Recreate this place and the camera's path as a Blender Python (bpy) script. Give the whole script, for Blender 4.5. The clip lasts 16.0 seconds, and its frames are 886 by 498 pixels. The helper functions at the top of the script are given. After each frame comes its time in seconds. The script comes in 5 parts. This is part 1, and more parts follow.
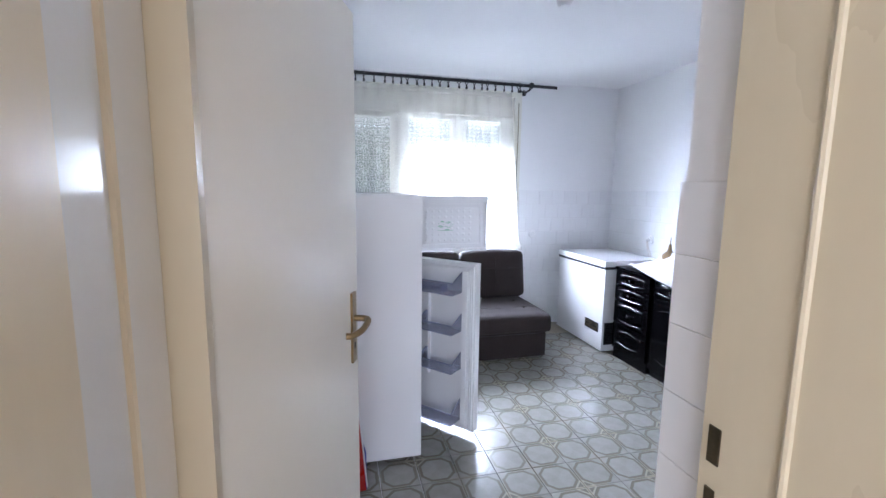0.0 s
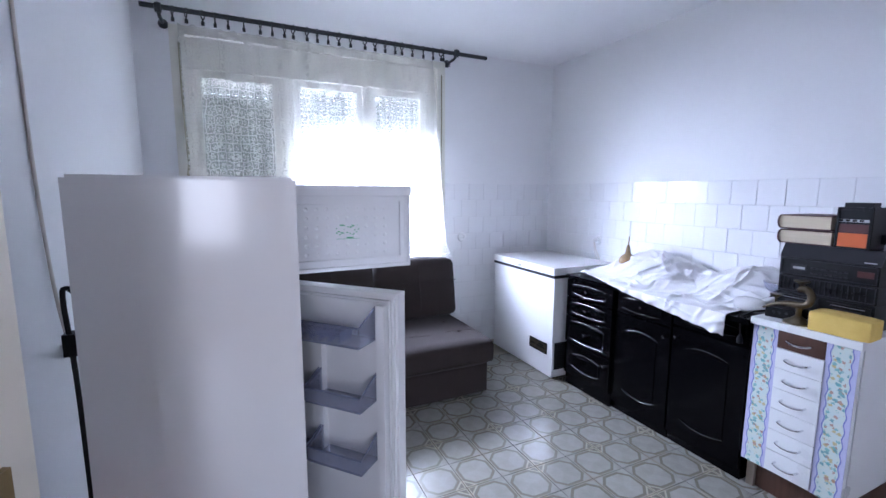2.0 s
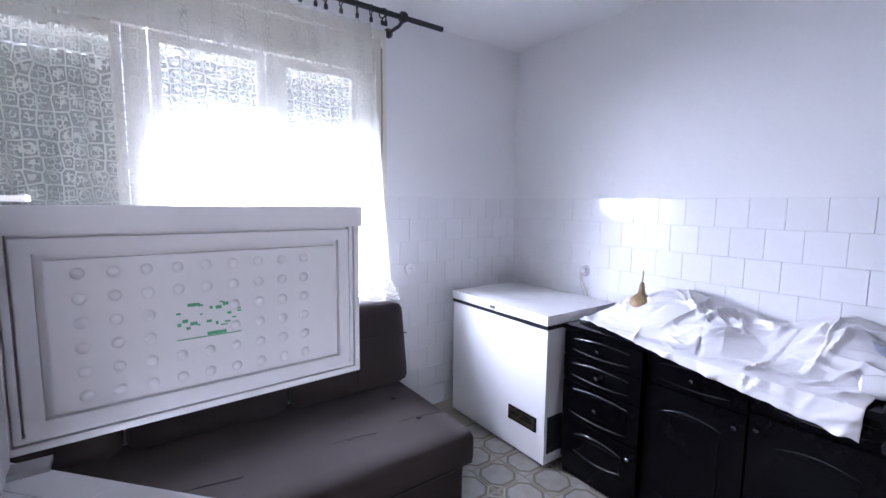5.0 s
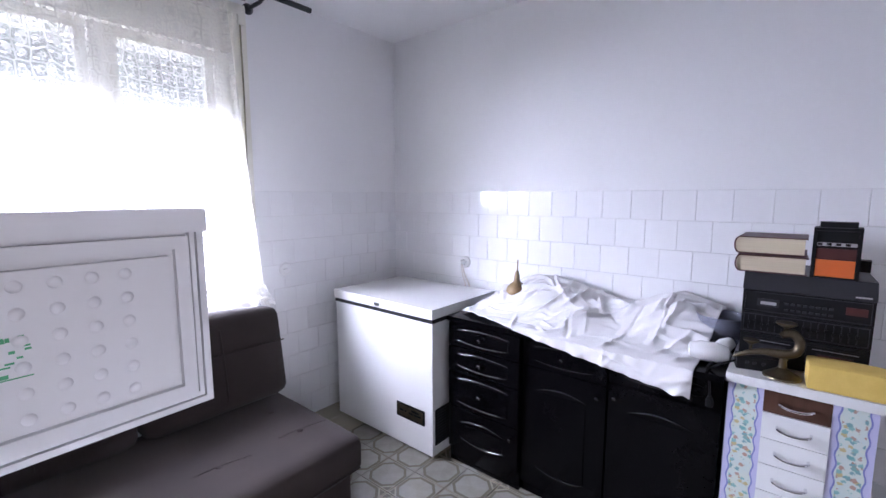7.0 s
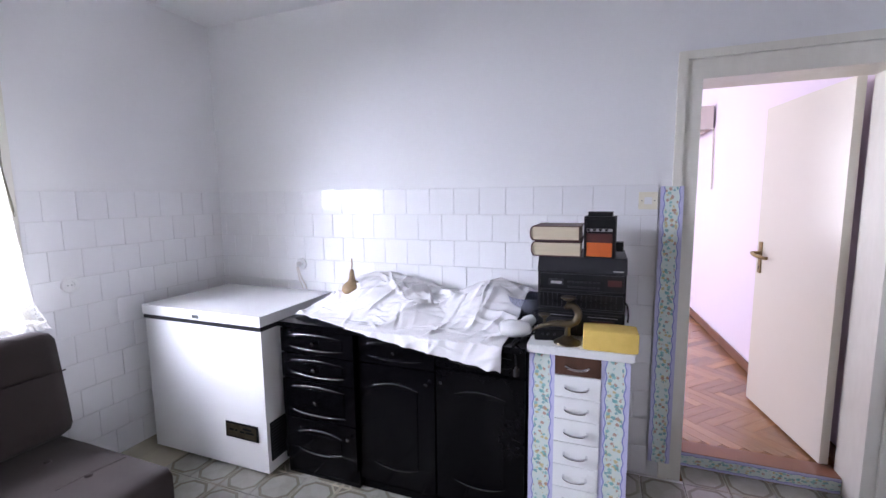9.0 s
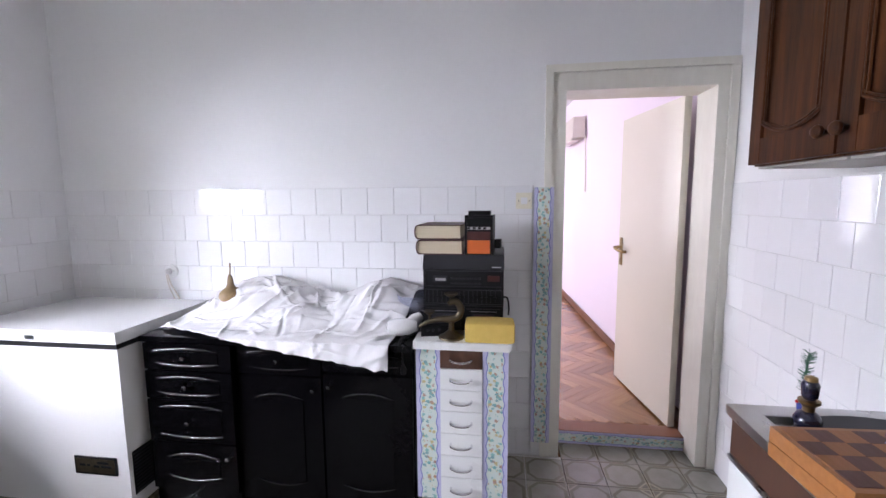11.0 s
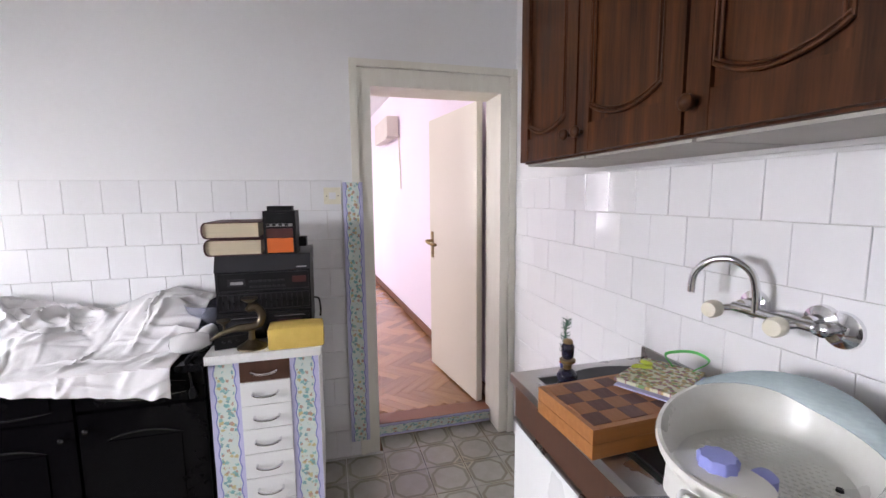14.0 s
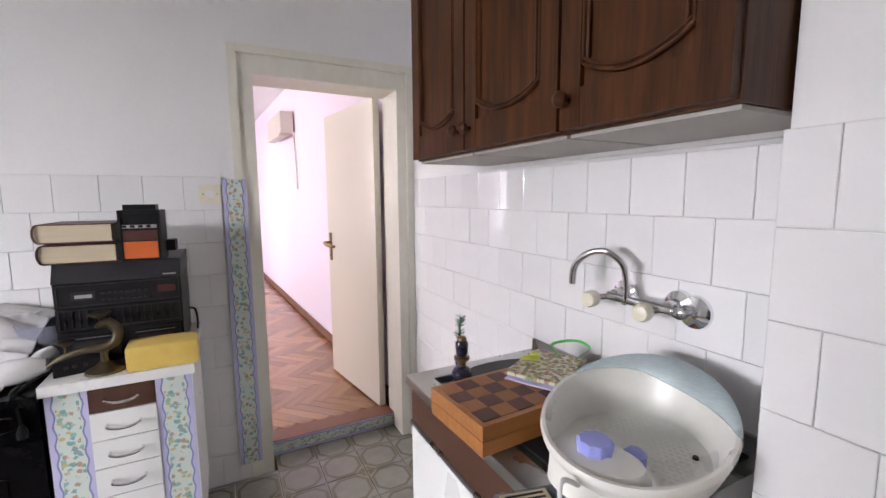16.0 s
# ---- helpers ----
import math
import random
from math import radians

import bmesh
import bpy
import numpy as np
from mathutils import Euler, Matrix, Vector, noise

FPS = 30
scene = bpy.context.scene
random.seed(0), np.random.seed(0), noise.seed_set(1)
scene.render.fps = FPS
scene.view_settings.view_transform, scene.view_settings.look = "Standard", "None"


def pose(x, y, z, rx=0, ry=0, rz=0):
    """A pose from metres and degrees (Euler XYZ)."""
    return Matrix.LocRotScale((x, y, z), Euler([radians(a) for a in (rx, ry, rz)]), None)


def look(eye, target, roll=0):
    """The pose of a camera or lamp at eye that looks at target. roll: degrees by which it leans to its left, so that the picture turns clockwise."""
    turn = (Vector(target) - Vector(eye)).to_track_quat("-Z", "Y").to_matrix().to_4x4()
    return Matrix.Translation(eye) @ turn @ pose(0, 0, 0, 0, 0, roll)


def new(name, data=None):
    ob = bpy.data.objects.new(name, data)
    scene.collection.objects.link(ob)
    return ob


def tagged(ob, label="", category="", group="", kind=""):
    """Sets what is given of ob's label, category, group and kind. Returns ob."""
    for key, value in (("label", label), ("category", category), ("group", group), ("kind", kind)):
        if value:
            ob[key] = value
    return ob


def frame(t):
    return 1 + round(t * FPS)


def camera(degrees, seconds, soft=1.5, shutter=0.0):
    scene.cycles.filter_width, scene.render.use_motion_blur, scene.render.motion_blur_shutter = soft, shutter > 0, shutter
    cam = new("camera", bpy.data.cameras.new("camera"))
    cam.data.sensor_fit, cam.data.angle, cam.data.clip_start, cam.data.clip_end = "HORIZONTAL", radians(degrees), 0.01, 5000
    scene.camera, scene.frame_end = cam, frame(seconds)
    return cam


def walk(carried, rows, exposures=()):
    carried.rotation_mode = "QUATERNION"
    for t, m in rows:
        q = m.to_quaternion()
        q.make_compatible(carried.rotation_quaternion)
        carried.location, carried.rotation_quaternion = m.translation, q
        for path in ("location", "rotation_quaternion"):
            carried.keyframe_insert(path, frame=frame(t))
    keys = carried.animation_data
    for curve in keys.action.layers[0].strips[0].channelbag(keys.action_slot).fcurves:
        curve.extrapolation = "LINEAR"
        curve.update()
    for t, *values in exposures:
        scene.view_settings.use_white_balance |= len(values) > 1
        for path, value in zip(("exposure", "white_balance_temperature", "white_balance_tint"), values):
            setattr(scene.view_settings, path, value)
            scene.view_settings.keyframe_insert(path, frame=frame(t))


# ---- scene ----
cam = camera(91.9, 16.0)
PATH = [
    (0, (0.216, 0.433, 1.474), (0.684, 2.359, 1.208), 0.7),
    (0.5, (0.296, 0.648, 1.44), (0.811, 2.562, 1.173), 0.6),
    (1, (0.355, 0.88, 1.415), (0.985, 2.759, 1.15), 0.6),
    (1.5, (0.426, 1.097, 1.411), (1.209, 2.919, 1.147), 0.3),
    (2, (0.497, 1.319, 1.418), (1.328, 3.12, 1.157), 0.2),
    (2.5, (0.566, 1.569, 1.437), (1.418, 3.36, 1.177), 0.2),
    (3, (0.667, 1.755, 1.443), (1.602, 3.504, 1.185), 0.0),
    (3.5, (0.747, 1.931, 1.471), (1.715, 3.663, 1.221), 0.1),
    (3.7, (0.738, 2.024, 1.459), (1.733, 3.741, 1.214), 0.2),
    (5.8, (0.822, 2.358, 1.454), (2.1, 3.879, 1.228), 0.0),
    (6, (0.822, 2.37, 1.47), (2.14, 3.855, 1.228), -0.2),
    (6.5, (0.844, 2.346, 1.465), (2.264, 3.735, 1.225), -0.2),
    (7, (0.858, 2.336, 1.467), (2.393, 3.595, 1.225), 0.0),
    (7.5, (0.872, 2.307, 1.465), (2.499, 3.445, 1.224), -0.4),
    (8, (0.907, 2.248, 1.452), (2.619, 3.254, 1.217), -0.5),
    (8.5, (0.913, 2.224, 1.451), (2.713, 3.061, 1.215), -0.6),
    (9, (0.924, 2.203, 1.447), (2.782, 2.904, 1.209), -0.6),
    (11.5, (0.941, 2.111, 1.436), (2.92, 2.269, 1.195), -0.5),
    (12, (0.943, 2.104, 1.441), (2.927, 2.134, 1.191), -0.5),
    (12.5, (0.945, 2.073, 1.432), (2.927, 1.974, 1.188), -0.5),
    (13, (0.958, 2.046, 1.433), (2.929, 1.817, 1.18), -0.6),
    (13.5, (0.976, 2.036, 1.423), (2.925, 1.666, 1.172), -0.5),
    (14, (0.98, 2.031, 1.416), (2.898, 1.52, 1.171), -0.5),
    (14.5, (0.99, 2.019, 1.41), (2.873, 1.389, 1.166), -0.5),
    (15, (1.005, 2.004, 1.405), (2.849, 1.27, 1.16), -0.4),
    (15.5, (1.007, 1.987, 1.404), (2.809, 1.155, 1.163), -0.4),
    (16, (1.008, 1.969, 1.4), (2.773, 1.058, 1.16), -0.4),
]
EXPOSURES = [
    (0.0, 0.70, 5330, 18), (0.5, 0.49, 5180, 20), (1.0, 0.44, 5130, 20), (1.5, 0.42, 5150, 21), (3.5, 0.33, 5250, 26), (6.5, 0.30, 5600, 27),
    (9.0, 0.36, 5800, 24), (12.5, 0.32, 6280, 21), (16.0, 0.32, 6600, 20),
]
walk(cam, [(t, look(eye, target, roll)) for t, eye, target, roll in PATH], EXPOSURES)

# ---- light ----
world = bpy.data.worlds.new("sky")
scene.world = world
world.use_nodes = True
wn = world.node_tree.nodes
sky = wn.new("ShaderNodeTexSky")
sky.sky_type, sky.sun_disc = "NISHITA", False
sky.sun_elevation, sky.sun_rotation = radians(40), radians(150)
world.node_tree.links.new(sky.outputs[0], wn["Background"].inputs[0])
wn["Background"].inputs[1].default_value = 0.12

sun = new("sun", bpy.data.lights.new("sun", "SUN"))
sun.data.energy, sun.data.angle, sun.data.color = 1.2, radians(10), (1.0, 0.95, 0.88)
sun.matrix_world = look((0, 0, 6), (3.2, -3.8, 0.8))


def area_light(name, m, width, height, watts, colour):
    """A rectangular lamp: skylight at the room windows, and the added fill in the hallway."""
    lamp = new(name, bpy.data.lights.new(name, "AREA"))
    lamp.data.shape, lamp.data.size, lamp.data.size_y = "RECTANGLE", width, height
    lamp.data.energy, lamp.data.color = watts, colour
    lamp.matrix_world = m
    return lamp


area_light("kitchen_skylight", look((0.7, 6.4, 2.35), (1.7, 4.0, 1.30)), 3.4, 2.2, 1850, (0.93, 0.96, 1.0))
area_light("far_room_skylight", look((5.6, 4.16, 1.6), (5.6, 0, 1.6)), 2.6, 1.4, 60, (1.0, 0.98, 0.97))
# Unseen fill lamp, added behind the start to light the open door leaf.
area_light("hallway_fill", look((-0.6, -2.36, 1.5), (-0.6, 5, 1.5)), 2.0, 1.5, 60, (1.0, 0.97, 0.90))

# ---- materials ----
def mat(name, colour, rough=0.5, metal=0.0, colour2=None, scale=6.0, fine=90.0, amount=0.5, bump=0.15, dist=0.002, coat=0.0,
        trans=0.0, alpha=1.0, per_object=0.0, rough_var=0.12, stretch=(1, 1, 1), coord="Object", sheen=0.0):
    """A principled surface whose colour and gloss vary at two scales, with a fine relief."""
    m = bpy.data.materials.new(name)
    m.use_nodes = True
    nt = m.node_tree
    n, l = nt.nodes, nt.links
    b = n["Principled BSDF"]
    tc = n.new("ShaderNodeTexCoord")
    mp = n.new("ShaderNodeMapping")
    mp.inputs["Scale"].default_value = stretch
    l.new(tc.outputs[coord], mp.inputs[0])
    big, small = n.new("ShaderNodeTexNoise"), n.new("ShaderNodeTexNoise")
    big.inputs["Scale"].default_value, small.inputs["Scale"].default_value = scale, fine
    big.inputs["Detail"].default_value, small.inputs["Detail"].default_value = 5, 4
    for k in (big, small):
        l.new(mp.outputs[0], k.inputs["Vector"])
    c2 = colour2 or tuple(c * 0.82 for c in colour)
    add = n.new("ShaderNodeMath")
    add.operation, add.inputs[1].default_value = "MULTIPLY_ADD", 0.35
    l.new(small.outputs[0], add.inputs[0])
    l.new(big.outputs[0], add.inputs[2])
    ramp = n.new("ShaderNodeMapRange")
    ramp.inputs[1].default_value, ramp.inputs[2].default_value = 0.42, 0.95
    ramp.inputs[4].default_value = amount
    l.new(add.outputs[0], ramp.inputs[0])
    mix = n.new("ShaderNodeMix")
    mix.data_type = "RGBA"
    mix.inputs[6].default_value, mix.inputs[7].default_value = (*colour, 1), (*c2, 1)
    l.new(ramp.outputs[0], mix.inputs[0])
    out = mix.outputs[2]
    if per_object:
        oi, hs = n.new("ShaderNodeObjectInfo"), n.new("ShaderNodeHueSaturation")
        mr = n.new("ShaderNodeMapRange")
        mr.inputs[3].default_value, mr.inputs[4].default_value = 1 - per_object, 1 + per_object
        l.new(oi.outputs["Random"], mr.inputs[0])
        l.new(mr.outputs[0], hs.inputs["Value"])
        l.new(out, hs.inputs["Color"])
        out = hs.outputs[0]
    l.new(out, b.inputs["Base Color"])
    rr = n.new("ShaderNodeMapRange")
    rr.inputs[3].default_value, rr.inputs[4].default_value = max(0.02, rough - rough_var), min(1, rough + rough_var)
    l.new(big.outputs[0], rr.inputs[0])
    l.new(rr.outputs[0], b.inputs["Roughness"])
    b.inputs["Metallic"].default_value = metal
    b.inputs["Coat Weight"].default_value = coat
    b.inputs["Coat Roughness"].default_value = 0.08
    b.inputs["Transmission Weight"].default_value = trans
    b.inputs["Alpha"].default_value = alpha
    b.inputs["Sheen Weight"].default_value = sheen
    if bump:
        bp = n.new("ShaderNodeBump")
        bp.inputs["Strength"].default_value, bp.inputs["Distance"].default_value = bump, dist
        l.new(add.outputs[0], bp.inputs["Height"])
        l.new(bp.outputs[0], b.inputs["Normal"])
    return m


M_WALL = mat("white_wall_paint", (0.80, 0.80, 0.80), 0.75, colour2=(0.70, 0.70, 0.71), scale=1.6, fine=60, amount=0.35, bump=0.25, dist=0.004)
M_CEIL = mat("ceiling_paint", (0.80, 0.80, 0.80), 0.85, colour2=(0.72, 0.72, 0.73), scale=1.2, fine=40, amount=0.35, bump=0.2, dist=0.004)
M_LILAC = mat("lilac_wall_paint", (0.80, 0.71, 0.80), 0.7, colour2=(0.76, 0.66, 0.77), scale=1.2, amount=0.4, bump=0.15)
M_HALL = mat("hallway_paint", (0.74, 0.68, 0.58), 0.7, scale=1.5, amount=0.3)
M_TILE = mat("white_glazed_tile", (0.80, 0.80, 0.81), 0.09, colour2=(0.76, 0.76, 0.76), scale=9, fine=30, amount=0.3, bump=0.10, dist=0.0012, per_object=0.025, rough_var=0.03)
M_GROUT = mat("tile_grout", (0.70, 0.69, 0.67), 0.9, colour2=(0.56, 0.54, 0.51), scale=7, amount=0.7)
M_CREAM = mat("cream_gloss_paint", (0.66, 0.58, 0.41), 0.30, colour2=(0.54, 0.45, 0.29), scale=3, fine=50, amount=0.3, bump=0.2, coat=0.2, stretch=(1, 1, 0.3))
M_OFFWHITE = mat("off_white_door_paint", (0.81, 0.77, 0.66), 0.22, colour2=(0.76, 0.71, 0.59), scale=1.3, fine=25, amount=0.4, bump=0.10, dist=0.002, coat=0.2, rough_var=0.03)
M_FRAME = mat("aged_white_frame_paint", (0.79, 0.77, 0.69), 0.4, colour2=(0.62, 0.59, 0.50), scale=5, fine=40, amount=0.55, bump=0.3, stretch=(1, 1, 0.35))
M_WINFRAME = mat("window_frame_paint", (0.74, 0.72, 0.64), 0.45, colour2=(0.60, 0.58, 0.50), scale=4, amount=0.5, stretch=(1, 1, 0.4))
M_WHITE = mat("white_enamel", (0.80, 0.80, 0.80), 0.15, colour2=(0.75, 0.75, 0.74), scale=2, fine=180, amount=0.3, bump=0.08, dist=0.001, coat=0.3)
M_PLASTIC = mat("white_moulded_plastic", (0.78, 0.78, 0.78), 0.35, colour2=(0.70, 0.70, 0.69), scale=4, amount=0.4, bump=0.05)
M_SOFA = mat("dark_brown_woven_fabric", (0.020, 0.0125, 0.0105), 0.95, colour2=(0.040, 0.028, 0.024), scale=5, fine=420, amount=0.8, bump=0.6, dist=0.003, sheen=0.02)
M_BLACK = mat("black_gloss_lacquer", (0.0022, 0.0022, 0.0028), 0.14, colour2=(0.004, 0.0035, 0.004), scale=4, fine=60, amount=0.6, bump=0.06, dist=0.001, rough_var=0.05)
M_BLACK.node_tree.nodes["Principled BSDF"].inputs["Specular IOR Level"].default_value = 0.10
M_RUBBER = mat("black_plastic", (0.007, 0.007, 0.008), 0.45, colour2=(0.014, 0.014, 0.016), scale=9, fine=200, amount=0.5, bump=0.1)
M_DARKGREY = mat("dark_grey_plastic", (0.030, 0.030, 0.034), 0.40, colour2=(0.044, 0.044, 0.050), scale=6, fine=200, amount=0.5, bump=0.1)
for dark in (M_RUBBER, M_DARKGREY):
    dark.node_tree.nodes["Principled BSDF"].inputs["Specular IOR Level"].default_value = 0.25
M_IRON = mat("black_iron", (0.012, 0.012, 0.016), 0.4, scale=30, amount=0.5)
M_BRASS = mat("worn_brass", (0.34, 0.25, 0.12), 0.34, metal=1.0, colour2=(0.22, 0.15, 0.07), scale=40, amount=0.7)
M_OLDBRASS = mat("tarnished_brass", (0.16, 0.13, 0.085), 0.42, metal=1.0, colour2=(0.07, 0.06, 0.04), scale=25, amount=0.8)
M_CHROME = mat("chrome", (0.80, 0.80, 0.82), 0.08, metal=1.0, scale=20, amount=0.2, bump=0, rough_var=0.03)
M_STEEL = mat("scratched_stainless_steel", (0.50, 0.50, 0.50), 0.30, metal=1.0, colour2=(0.36, 0.35, 0.34), scale=8, fine=150, amount=0.6, bump=0.15, dist=0.001)
M_OAK = mat("dark_stained_oak", (0.017, 0.0055, 0.0020), 0.45, colour2=(0.105, 0.036, 0.0115), scale=2.6, fine=16, amount=1.0, bump=0.35, dist=0.002, stretch=(14, 14, 0.9))
M_LAMINATE = mat("brown_wood_laminate", (0.060, 0.026, 0.016), 0.35, colour2=(0.11, 0.052, 0.032), scale=5, fine=50, amount=0.8, bump=0.05, stretch=(14, 14, 0.8))
M_WHITELAM = mat("white_laminate", (0.78, 0.79, 0.78), 0.30, colour2=(0.71, 0.71, 0.69), scale=3, amount=0.4, bump=0.05)
M_CLOTH = mat("white_cotton_cloth", (0.80, 0.79, 0.80), 0.9, colour2=(0.72, 0.71, 0.71), scale=4, fine=500, amount=0.4, bump=0.3, dist=0.002, sheen=0.2)
M_PARQUET = mat("oak_parquet", (0.37, 0.19, 0.085), 0.22, colour2=(0.24, 0.11, 0.046), scale=5, fine=40, amount=0.8, bump=0.1, stretch=(1, 8, 1), per_object=0.28, coat=0.3)
M_THRESH = mat("brown_painted_threshold", (0.24, 0.10, 0.055), 0.45, scale=8, amount=0.5)
M_BASEB = mat("brown_baseboard", (0.20, 0.09, 0.05), 0.4, scale=5, amount=0.5)
M_DIRTY = mat("raw_board", (0.30, 0.25, 0.19), 0.8, scale=12, amount=0.8)
M_BLACKGLOSS = mat("black_polished_moulding", (0.006, 0.006, 0.007), 0.10, scale=6, amount=0.4, bump=0.03, rough_var=0.03, coat=0.8)
M_OAK.node_tree.nodes["Principled BSDF"].inputs["Specular IOR Level"].default_value = 0.18


def nodes_of(m):
    return m.node_tree.nodes, m.node_tree.links, m.node_tree.nodes["Principled BSDF"]


def math_node(nt, op, a, b=None, c=None):
    k = nt.nodes.new("ShaderNodeMath")
    k.operation = op
    for i, v in enumerate((a, b, c)):
        if v is None:
            continue
        if isinstance(v, (int, float)):
            k.inputs[i].default_value = v
        else:
            nt.links.new(v, k.inputs[i])
    return k.outputs[0]


def over(nt, mask, under, colour):
    """Lays a colour over another where the mask is one."""
    k = nt.nodes.new("ShaderNodeMix")
    k.data_type = "RGBA"
    nt.links.new(mask, k.inputs[0])
    if isinstance(under, tuple):
        k.inputs[6].default_value = (*under, 1)
    else:
        nt.links.new(under, k.inputs[6])
    if isinstance(colour, tuple):
        k.inputs[7].default_value = (*colour, 1)
    else:
        nt.links.new(colour, k.inputs[7])
    return k.outputs[2]


def floor_tile_material():
    m = mat("printed_floor_tile", (0.33, 0.325, 0.285), 0.17, colour2=(0.23, 0.22, 0.185), scale=14, fine=70, amount=0.75, bump=0.08, per_object=0.06, rough_var=0.06, coat=0.15)
    nt = m.node_tree
    n, l, b = nodes_of(m)
    base = b.inputs["Base Color"].links[0].from_socket
    tc, sp = n.new("ShaderNodeTexCoord"), n.new("ShaderNodeSeparateXYZ")
    l.new(tc.outputs["Object"], sp.inputs[0])
    x, y = sp.outputs[0], sp.outputs[1]
    ax, ay = math_node(nt, "ABSOLUTE", x), math_node(nt, "ABSOLUTE", y)
    u = math_node(nt, "MULTIPLY", math_node(nt, "ADD", x, y), 0.7071)
    v = math_node(nt, "ABSOLUTE", math_node(nt, "MULTIPLY", math_node(nt, "SUBTRACT", x, y), 0.7071))
    au = math_node(nt, "ABSOLUTE", u)
    d = math_node(nt, "MAXIMUM", math_node(nt, "MAXIMUM", math_node(nt, "SUBTRACT", ax, 0.078), math_node(nt, "SUBTRACT", ay, 0.078)),
                  math_node(nt, "MAXIMUM", math_node(nt, "SUBTRACT", au, 0.083), math_node(nt, "SUBTRACT", v, 0.083)))
    band = math_node(nt, "MULTIPLY", math_node(nt, "GREATER_THAN", d, 0.0), math_node(nt, "LESS_THAN", d, 0.0145))
    col = over(nt, band, base, (0.178, 0.162, 0.122))
    edge = math_node(nt, "MULTIPLY", math_node(nt, "GREATER_THAN", math_node(nt, "MAXIMUM", ax, ay), 0.0935), math_node(nt, "LESS_THAN", v, 0.085))
    col = over(nt, edge, col, (0.29, 0.265, 0.21))
    star = math_node(nt, "GREATER_THAN", u, 0.0995)
    inner = math_node(nt, "MULTIPLY", math_node(nt, "GREATER_THAN", u, 0.1065), math_node(nt, "LESS_THAN", math_node(nt, "MAXIMUM", ax, ay), 0.093))
    col = over(nt, star, col, (0.36, 0.33, 0.25))
    col = over(nt, inner, col, (0.18, 0.165, 0.13))
    l.new(col, b.inputs["Base Color"])
    return m


def lace_material():
    """Thin sheer curtain with a flower lace."""
    m = bpy.data.materials.new("sheer_lace")
    m.use_nodes = True
    nt = m.node_tree
    n, l = nt.nodes, nt.links
    n.remove(n["Principled BSDF"])
    tc, mp = n.new("ShaderNodeTexCoord"), n.new("ShaderNodeMapping")
    l.new(tc.outputs["UV"], mp.inputs[0])
    vo, v2 = n.new("ShaderNodeTexVoronoi"), n.new("ShaderNodeTexVoronoi")
    vo.feature = v2.feature = "DISTANCE_TO_EDGE"
    vo.inputs["Scale"].default_value, v2.inputs["Scale"].default_value = 17, 46
    vo.inputs["Randomness"].default_value, v2.inputs["Randomness"].default_value = 0.35, 0.6
    vf = n.new("ShaderNodeTexVoronoi")
    vf.inputs["Scale"].default_value, vf.inputs["Randomness"].default_value = 17, 0.35
    for k in (vo, v2, vf):
        l.new(mp.outputs[0], k.inputs["Vector"])
    line = math_node(nt, "LESS_THAN", vo.outputs["Distance"], 0.055)
    fine = math_node(nt, "MULTIPLY", math_node(nt, "LESS_THAN", v2.outputs["Distance"], 0.10), math_node(nt, "LESS_THAN", vf.outputs["Distance"], 0.42))
    thread = math_node(nt, "MAXIMUM", line, fine)
    dens = math_node(nt, "MULTIPLY_ADD", thread, 0.34, 0.26)
    df, tl, mx, tr, fin = (n.new("ShaderNodeBsdfDiffuse"), n.new("ShaderNodeBsdfTranslucent"), n.new("ShaderNodeMixShader"), n.new("ShaderNodeBsdfTransparent"), n.new("ShaderNodeMixShader"))
    df.inputs[0].default_value = tl.inputs[0].default_value = (0.80, 0.79, 0.73, 1)
    mx.inputs[0].default_value = 0.5
    l.new(df.outputs[0], mx.inputs[1])
    l.new(tl.outputs[0], mx.inputs[2])
    l.new(dens, fin.inputs[0])
    l.new(tr.outputs[0], fin.inputs[1])
    l.new(mx.outputs[0], fin.inputs[2])
    l.new(fin.outputs[0], n["Material Output"].inputs[0])
    return m


